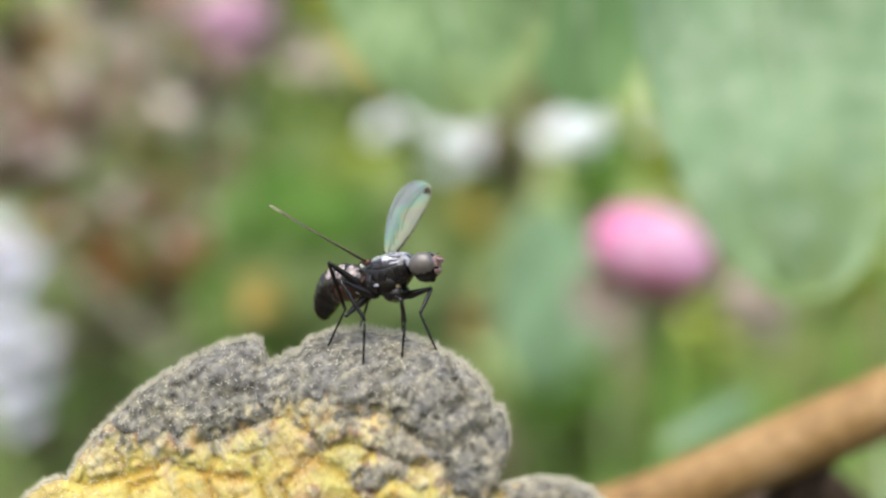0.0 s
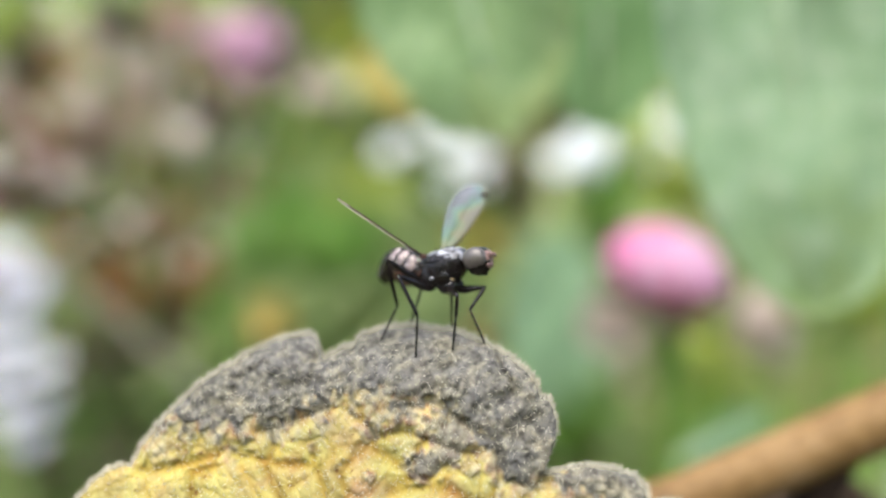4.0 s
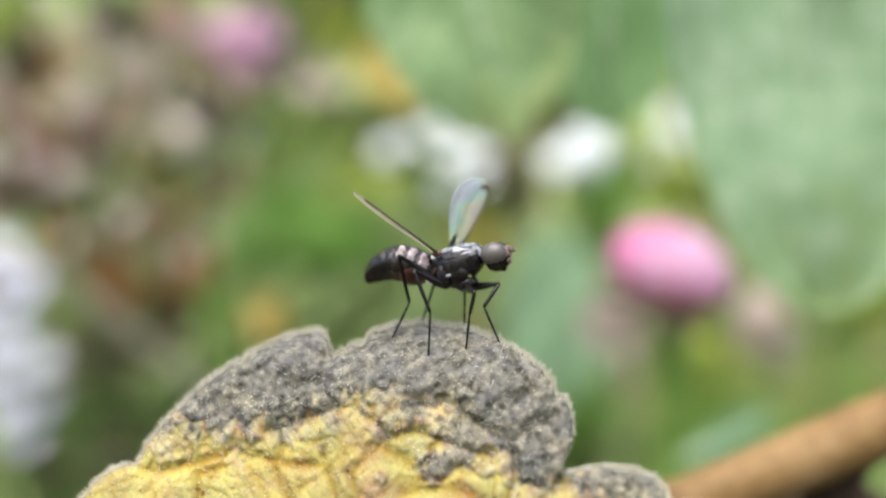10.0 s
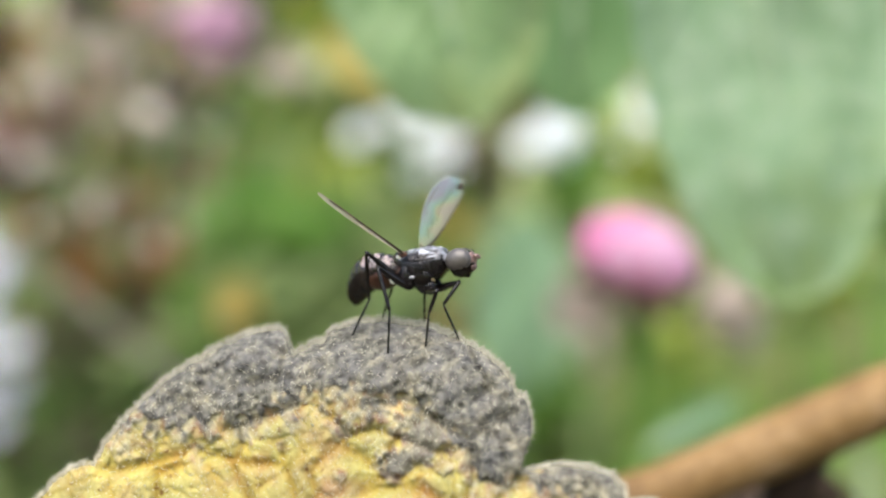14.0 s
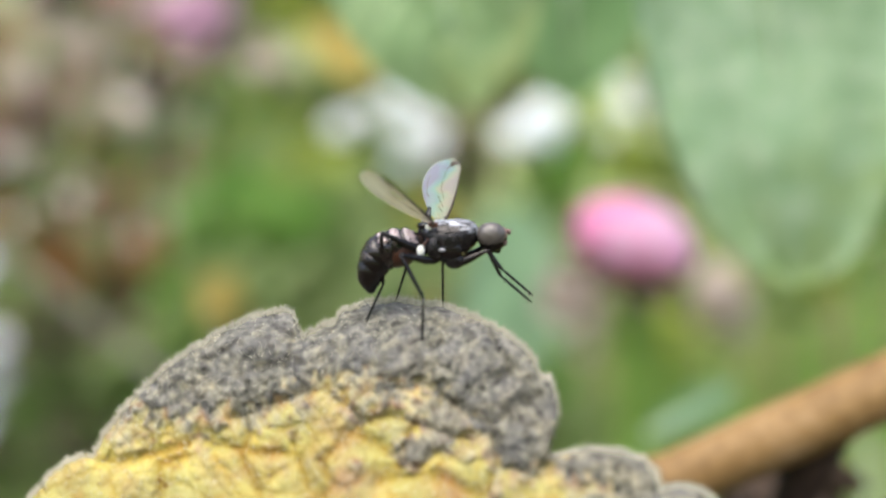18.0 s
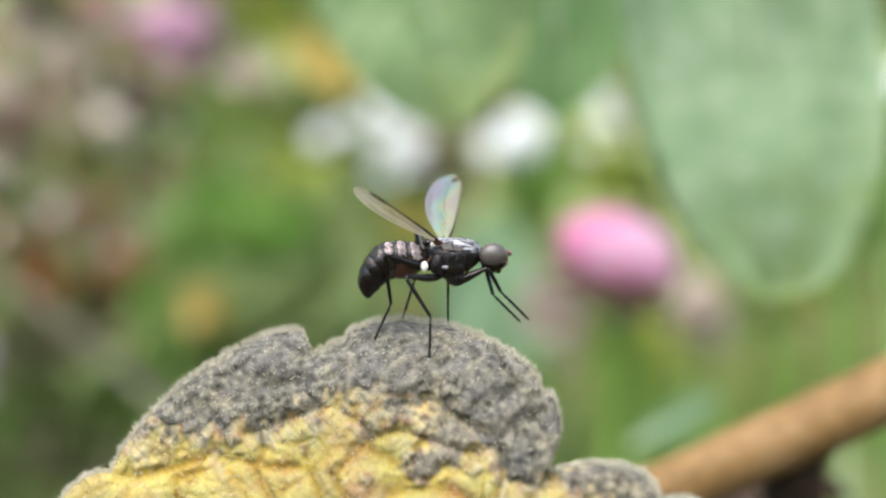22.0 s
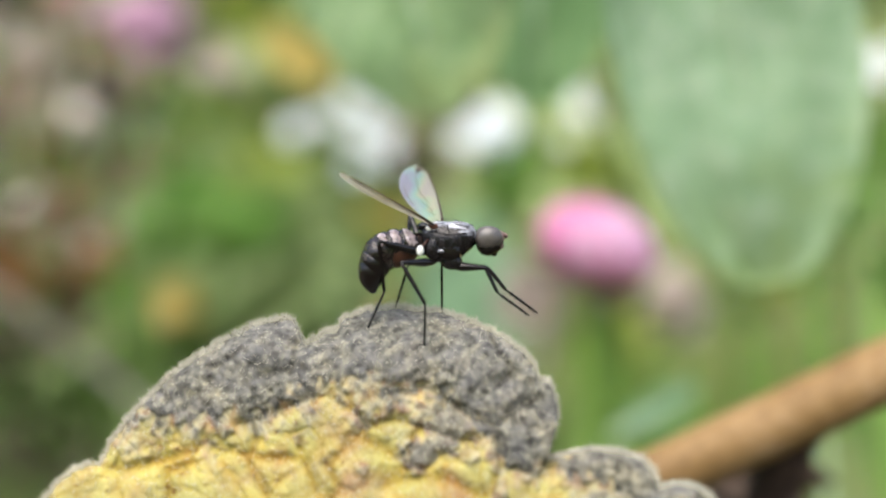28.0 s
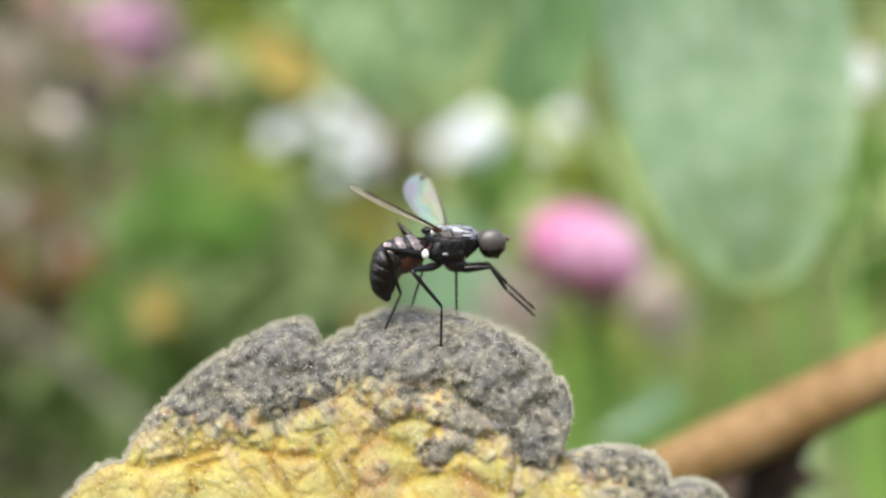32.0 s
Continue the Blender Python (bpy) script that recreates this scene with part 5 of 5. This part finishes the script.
# ---- what moves ----
# seconds, thorax x and z, its pitch, the abdomen's droop, near wing's tip (x, z) and far wing's tip (x, z) from their roots, the body's yaw, the abdomen's sideways swing
GAIT = (
    (0, -1.19, -0.37, 9, 32, -2.75, 1.5, 1.13, 1.85, -25, 13),
    (0.5, -1.22, -0.24, 8.0, 28, -2.68, 1.33, 0.97, 1.77, -26, 16),
    (1, -1.23, -0.31, 7, 16, -2.67, 1.45, 1.34, 1.68, -28, 20),
    (1.5, -1.18, -0.27, 7.5, 21, -2.76, 1.45, 1.42, 1.71, -29, 24),
    (2, -1.16, -0.35, 8, 16, -2.73, 1.45, 1.62, 1.59, -30, 28),
    (2.5, -1.2, -0.33, 8.2, 22, -2.58, 1.37, 1.58, 1.57, -30, 28),
    (4.5, -1.03, -0.23, 8.8, 8, -2.54, 1.56, 1.24, 1.74, -30, 27),
    (5, -1.23, -0.29, 9, 19, -2.56, 1.42, 1.18, 1.87, -30, 27),
    (5.5, -1.04, -0.22, 8.0, 26, -2.52, 1.49, 1.1, 1.79, -26, 20),
    (6, -0.89, -0.26, 7, 42, -2.66, 1.55, 1.05, 1.64, -22, 14),
    (6.5, -1.06, -0.16, 5, 52, -2.59, 1.55, -0.16, 1.85, -20, 13),
    (7, -0.96, -0.3, 12, 43, -2.47, 1.44, 0.95, 1.8, -24, 13),
    (7.5, -0.96, -0.32, 13.0, 28, -2.64, 1.55, 0.99, 1.82, -24, 13),
    (8, -0.92, -0.33, 14, 10, -2.49, 1.42, 1.12, 1.71, -24, 13),
    (8.5, -1.02, -0.32, 13.0, 8, -2.53, 1.62, 0.95, 1.95, -23, 10),
    (9, -0.93, -0.31, 12, -4, -2.61, 1.62, 0.96, 1.84, -22, 6),
    (9.5, -1.11, -0.29, 11.5, 2, -2.46, 1.67, 0.96, 1.87, -20, 4),
    (10, -1.03, -0.27, 11, 10, -2.41, 1.58, 0.91, 1.82, -18, 2),
    (10.5, -1.15, -0.33, 10.5, 23, -2.27, 1.51, 1.15, 1.79, -16, 4),
    (11, -0.84, -0.26, 10, 24, -2.39, 1.44, 1.03, 1.61, -15, 5),
    (11.5, -0.86, -0.21, 9.0, 40, -2.29, 1.48, 1.02, 1.78, -10, 2),
    (12, -0.61, -0.26, 8, 36, -2.2, 1.55, -0.14, 1.79, -5, 0),
    (12.5, -0.91, -0.28, 7.5, 31, -2.49, 1.46, 0.6, 1.84, -12, 10),
    (13, -0.81, -0.32, 7, 3, -2.66, 1.71, 0.3, 2.03, -20, 21),
    (13.5, -0.91, -0.32, 6.0, 12, -2.39, 1.6, 1.3, 1.84, -21, 21),
    (14, -0.86, -0.41, 5, 28, -2.45, 1.59, 1.16, 1.86, -22, 21),
    (14.5, -0.64, -0.21, 2.0, 33, -2.56, 1.53, -0.12, 1.93, -12, 10),
    (16.5, -0.5, -0.23, -4.0, 38, -2.64, 1.38, -0.61, 1.79, 0, 0),
    (17, -0.56, -0.2, -5, 50, -2.33, 1.41, -0.34, 1.84, 0, 0),
    (17.5, -0.57, -0.25, -2.5, 46, -2.49, 1.47, -0.34, 1.76, 0, 0),
    (18, -0.58, -0.29, 0, 40, -1.64, 1.25, 0, 1.7, 0, 0),
    (18.5, -0.61, -0.26, -2.0, 32, -2.45, 1.52, -0.94, 1.86, 0, 0),
    (19, -0.71, -0.24, -4, 22, -2.24, 1.5, -0.43, 1.88, 0, 0),
    (19.5, -0.61, -0.23, -2.5, 17, -2.34, 1.52, -0.65, 1.87, 0, 0),
    (20, -0.59, -0.27, -1, 2, -2.28, 1.59, -0.37, 1.98, 0, 0),
    (20.5, -0.64, -0.23, -4.5, 12, -2.29, 1.41, -0.45, 1.87, 0, 0),
    (21, -0.55, -0.08, -8, 27, -2.44, 1.3, -0.47, 1.72, 0, 0),
    (21.5, -0.59, -0.2, -6.0, 28, -2.41, 1.4, -0.45, 1.85, 0, 0),
    (22, -0.64, -0.21, -4, 30, -2.23, 1.41, -0.06, 1.85, 0, 0),
    (22.5, -0.57, -0.17, -6.5, 39, -2.36, 1.26, -0.11, 1.71, 0, 0),
    (23, -0.49, -0.1, -9, 45, -2.31, 1.27, -0.09, 1.73, 0, 0),
    (23.5, -0.54, -0.17, -7.5, 48, -2.38, 1.31, -0.65, 1.71, 0, 0),
    (24, -0.58, -0.12, -6, 53, -2.36, 1.34, -1.57, 1.59, 0, 0),
    (24.5, -0.57, -0.17, -4.0, 44, -2.5, 1.25, -2.08, 1.39, 0, 0),
    (25, -0.54, -0.19, -2, 27, -2.72, 1.14, -1.28, 1.51, 0, 0),
    (25.5, -0.65, -0.22, -2.2, 20, -2.58, 1.31, -1.29, 1.65, 0, 0),
    (27.5, -0.67, -0.09, -2.8, 33, -2.61, 1.31, -1.6, 1.62, 0, 0),
    (28, -0.59, -0.12, -3, 41, -2.56, 1.33, -1.02, 1.68, 0, 0),
    (28.5, -0.65, -0.13, -4.5, 47, -2.52, 1.24, -0.62, 1.6, 0, 0),
    (29, -0.8, -0.06, -6, 56, -2.1, 1.3, -1.13, 1.41, 0, 0),
    (29.5, -0.69, -0.07, -6.0, 44, -2.39, 0.87, -1.17, 1.43, 0, 0),
    (30, -0.68, -0.09, -6, 30, -2.64, 0.8, -1.5, 1.53, 0, 0),
    (30.5, -0.73, -0.12, -4.5, 28, -2.59, 0.86, -1.9, 1.4, 0, 0),
    (31, -0.74, -0.12, -3, 29, -2.92, 1.12, -1.88, 1.44, 0, 0),
    (31.5, -0.77, -0.14, -2.5, 36, -2.68, 0.89, -1.51, 1.4, 0, 0),
    (32, -0.91, -0.1, -2, 50, -2.48, 1.11, -0.96, 1.58, 0, 0),
)
# seconds, the place (x, z) of the front feet's tips while the fly rubs them, and how steeply they rise to the ankle
RUB = ((16.5, 1.85, -2.0, 51), (17, 1.93, -1.99, 32), (17.5, 2.16, -1.88, 36), (18, 1.67, -1.99, 41), (18.5, 1.45, -2.26, 34), (19, 2.0, -1.58, 26), (19.5, 1.92, -1.97, 42), (20, 0.8, -1.22, 10), (20.5, 2.04, -2.06, 48), (21, 1.58, -2.18, 39), (21.5, 1.79, -1.87, 42), (22, 1.4, -2.08, 45), (22.5, 1.7, -2.11, 44), (23, 1.47, -2.18, 43), (23.5, 1.8, -2.05, 22), (24, 1.72, -0.61, 0), (24.5, 1.89, -2.02, 22), (25, 1.56, -2.31, 45), (25.5, 1.7, -2.0, 44), (27.5, 1.88, -1.69, 38), (28, 1.79, -2.29, 37), (28.5, 1.94, -2.29, 32), (29, 1.41, -1.59, 27), (29.5, 1.89, -2.03, 22), (30, 1.76, -1.64, 17), (30.5, 1.65, -0.02, -25), (31, 1.73, -1.65, 22), (31.5, 1.69, -1.93, 32), (32, 1.49, -2.16, 43))
# seconds, how far the near wing turns its face to the side
CHORD = ((0, 0.0), (9, 0.04), (11, 0.12), (12, 0.26), (13, 0.12), (14, 0.08), (16.5, 0.2), (18, 0.3), (23, 0.28), (24, 0.24), (25, 0.05), (28, 0.1), (30, 0.02), (32, 0.06))
# where the feet stand (x, z), before and after the fly shifts them, and where the ankle is from the foot
STAND = {("hind", -1): ((-3.01, -2.52), (-2.97, -2.65), (0.50, 0.05, 1.05)), ("middle", -1): ((-1.93, -3.06), (-1.43, -3.26), (0.05, 0.1, 1.3)),
         ("front", -1): ((-0.86, -2.82), (-0.86, -2.82), (0.10, 0.0, 1.0)), ("front", 1): ((0.10, -2.51), (0.10, -2.51), (-0.40, 0.0, 0.9)),
         ("middle", 1): ((-0.87, -2.05), (-0.79, -2.12), (0.0, -0.1, 0.8)), ("hind", 1): ((-2.10, -1.95), (-2.07, -1.98), (0.25, -0.1, 0.8))}
POLE = {("hind", -1): (-0.8, -0.6, 1.25), ("hind", 1): (-0.8, 1.0, 0.28), ("middle", -1): (-1.2, -0.5, 0.7), ("middle", 1): (0.1, 1.0, 0.4), ("front", -1): (0.25, -1.0, 0.0), ("front", 1): (0.7, 0.3, 1.1)}


def glide(rows, t):
    """A smooth curve through rows whose first entry is the time."""
    rows = np.array(rows, float)
    k = int(np.clip(np.searchsorted(rows[:, 0], t) - 1, 0, len(rows) - 2))
    a, b = rows[k], rows[k + 1]
    before, after = rows[max(k - 1, 0)], rows[min(k + 2, len(rows) - 1)]
    h = b[0] - a[0]
    u = min(1.0, max(0.0, (t - a[0]) / h))
    ma = (b - before) / max(b[0] - before[0], 1e-6) * h * 0.6
    mb = (after - a) / max(after[0] - a[0], 1e-6) * h * 0.6
    return ((2 * u**3 - 3 * u**2 + 1) * a + (u**3 - 2 * u**2 + u) * ma + (3 * u**2 - 2 * u**3) * b + (u**3 - u**2) * mb)[1:]


def step(t, a, b):
    u = min(1.0, max(0.0, (t - a) / (b - a)))
    return u * u * (3 - 2 * u)


def along(origin, way, up=(0, 0, 1)):
    """A pose at origin (in millimetres) whose x axis runs along way and whose y axis is as near up as may be."""
    x = Vector(way).normalized()
    y = Vector(up) - x * Vector(up).dot(x)
    y.normalize()
    z = x.cross(y)
    m = Matrix((x, y, z)).transposed().to_4x4()
    m.translation = Vector(origin) * MM
    return m


def on_leaf(x, z):
    bulge, _, _ = leaf_relief(np.array([x]), np.array([z]))
    return Vector((x, float(leaf_depth(np.array([x]), np.array([z]))[0] - bulge[0]) - 0.02, z))


def knee(hip, ankle, thigh, shin, pole):
    """Where the knee lies, bent towards pole."""
    line = ankle - hip
    d = min(max(line.length, abs(thigh - shin) + 0.02), thigh + shin - 0.01)
    line.normalize()
    a = (thigh**2 - shin**2 + d * d) / (2 * d)
    out = pole - line * pole.dot(line)
    out.normalize()
    return hip + line * a + out * math.sqrt(max(0.0, thigh**2 - a * a))


def motions():
    times = [0.25 * k for k in range(129)]
    keys = {ob: [] for ob in (fly, head, abdomen, tail, *wings.values(), *(s for trio in limbs.values() for s in trio))}
    for t in times:
        x, z, pitch, droop, nx, nz, fx, fz, yaw, swing = glide(GAIT, t)
        body = pose(x * MM, FLY_Y * MM, RISE + z * MM, 0, -pitch, yaw)
        level = Euler((0, radians(-pitch), 0)).to_matrix()
        keys[fly].append((t, body))
        turn = body.to_3x3().inverted()
        place = Vector((x, FLY_Y, z))
        cleaning = math.exp(-((t - 30.5) / 0.3) ** 2)
        keys[head].append((t, pose(0.76 * MM, 0, -0.02 * MM, 35 * cleaning, pitch * 0.4 - 4 + 16 * cleaning, 0)))
        bend = droop - pitch - 20 + 8 * step(droop, 5, 40)
        first = Euler((0, radians(-bend * 0.8 + 4), radians(-swing * 0.8))).to_matrix()
        keys[abdomen].append((t, Matrix.Translation(WAIST * MM) @ first.to_4x4()))
        joint = WAIST + first @ Vector((-JOINT, 0, 0.04))
        keys[tail].append((t, Matrix.Translation(joint * MM) @ pose(0, 0, 0, 0, -bend * 1.15 - 18, -swing)))
        for side, tip, root in ((-1, (nx, nz), (-0.50, -0.45, 0.40)), (1, (fx, fz), (-0.20, 0.42, 0.42))):
            late = step(t, 14.6, 16.4)
            seen = level @ Vector((-0.5, 0, 0.45) if side < 0 else (0.22 + 0.20 * late, 0, 0.62 + 0.07 * late)) + Vector((tip[0], 0, tip[1]))
            reach = seen - body.to_3x3() @ Vector(root)
            reach.y = side * math.sqrt(max(0.15, WING_LONG**2 - reach.x**2 - reach.z**2))
            chord = Vector((0.1, -1.0, glide(CHORD, t)[0])) if side < 0 else Vector((1.0, 0.9 - 0.65 * late, 0.2))
            keys[wings[side]].append((t, along(root, turn @ reach, turn @ chord)))
        for (kind, side), (thigh, shin, foot) in limbs.items():
            hip, lt, ls, lf = LEGS[kind]
            hip = place + body.to_3x3() @ Vector((hip[0], side * hip[1], hip[2]))
            first, then, rise = STAND[kind, side]
            u = step(t, 14.6, 16.4)
            spot = [p + (q - p) * u for p, q in zip(first, then)]
            tip = on_leaf(*spot)
            ankle = tip + Vector(rise).normalized() * lf
            pole = Vector(POLE[kind, side])
            if kind == "front" and t > 14.5:
                rx, rz, steep = glide(RUB, max(t, 16.5))
                swing = math.sin(2 * math.pi * 1.35 * t) * side
                air = Vector((rx + 0.07 * swing - (0.06 if side > 0 else 0), FLY_Y + side * 0.16, rz + 0.07 * swing + (0.04 if side > 0 else 0)))
                tip = tip.lerp(air, u)
                lift = Vector(rise).normalized().lerp(Vector((-math.cos(radians(steep)), 0, math.sin(radians(steep)))), u).normalized()
                ankle = tip + lift * lf
                pole = pole.lerp(Vector((0.4, side * 0.3, 1.0)), u)
            bend_at = knee(hip, ankle, lt, ls, pole)
            shin_way = (ankle - bend_at).normalized()
            ankle = bend_at + shin_way * ls
            inside = [turn @ (p - place) for p in (hip, bend_at, ankle, tip)]
            for ob, a, b in zip((thigh, shin, foot), inside, inside[1:]):
                keys[ob].append((t, along(a, b - a, (0.1, 1.0, 0.2))))
    for ob, rows in keys.items():
        walk(ob, rows)


motions()
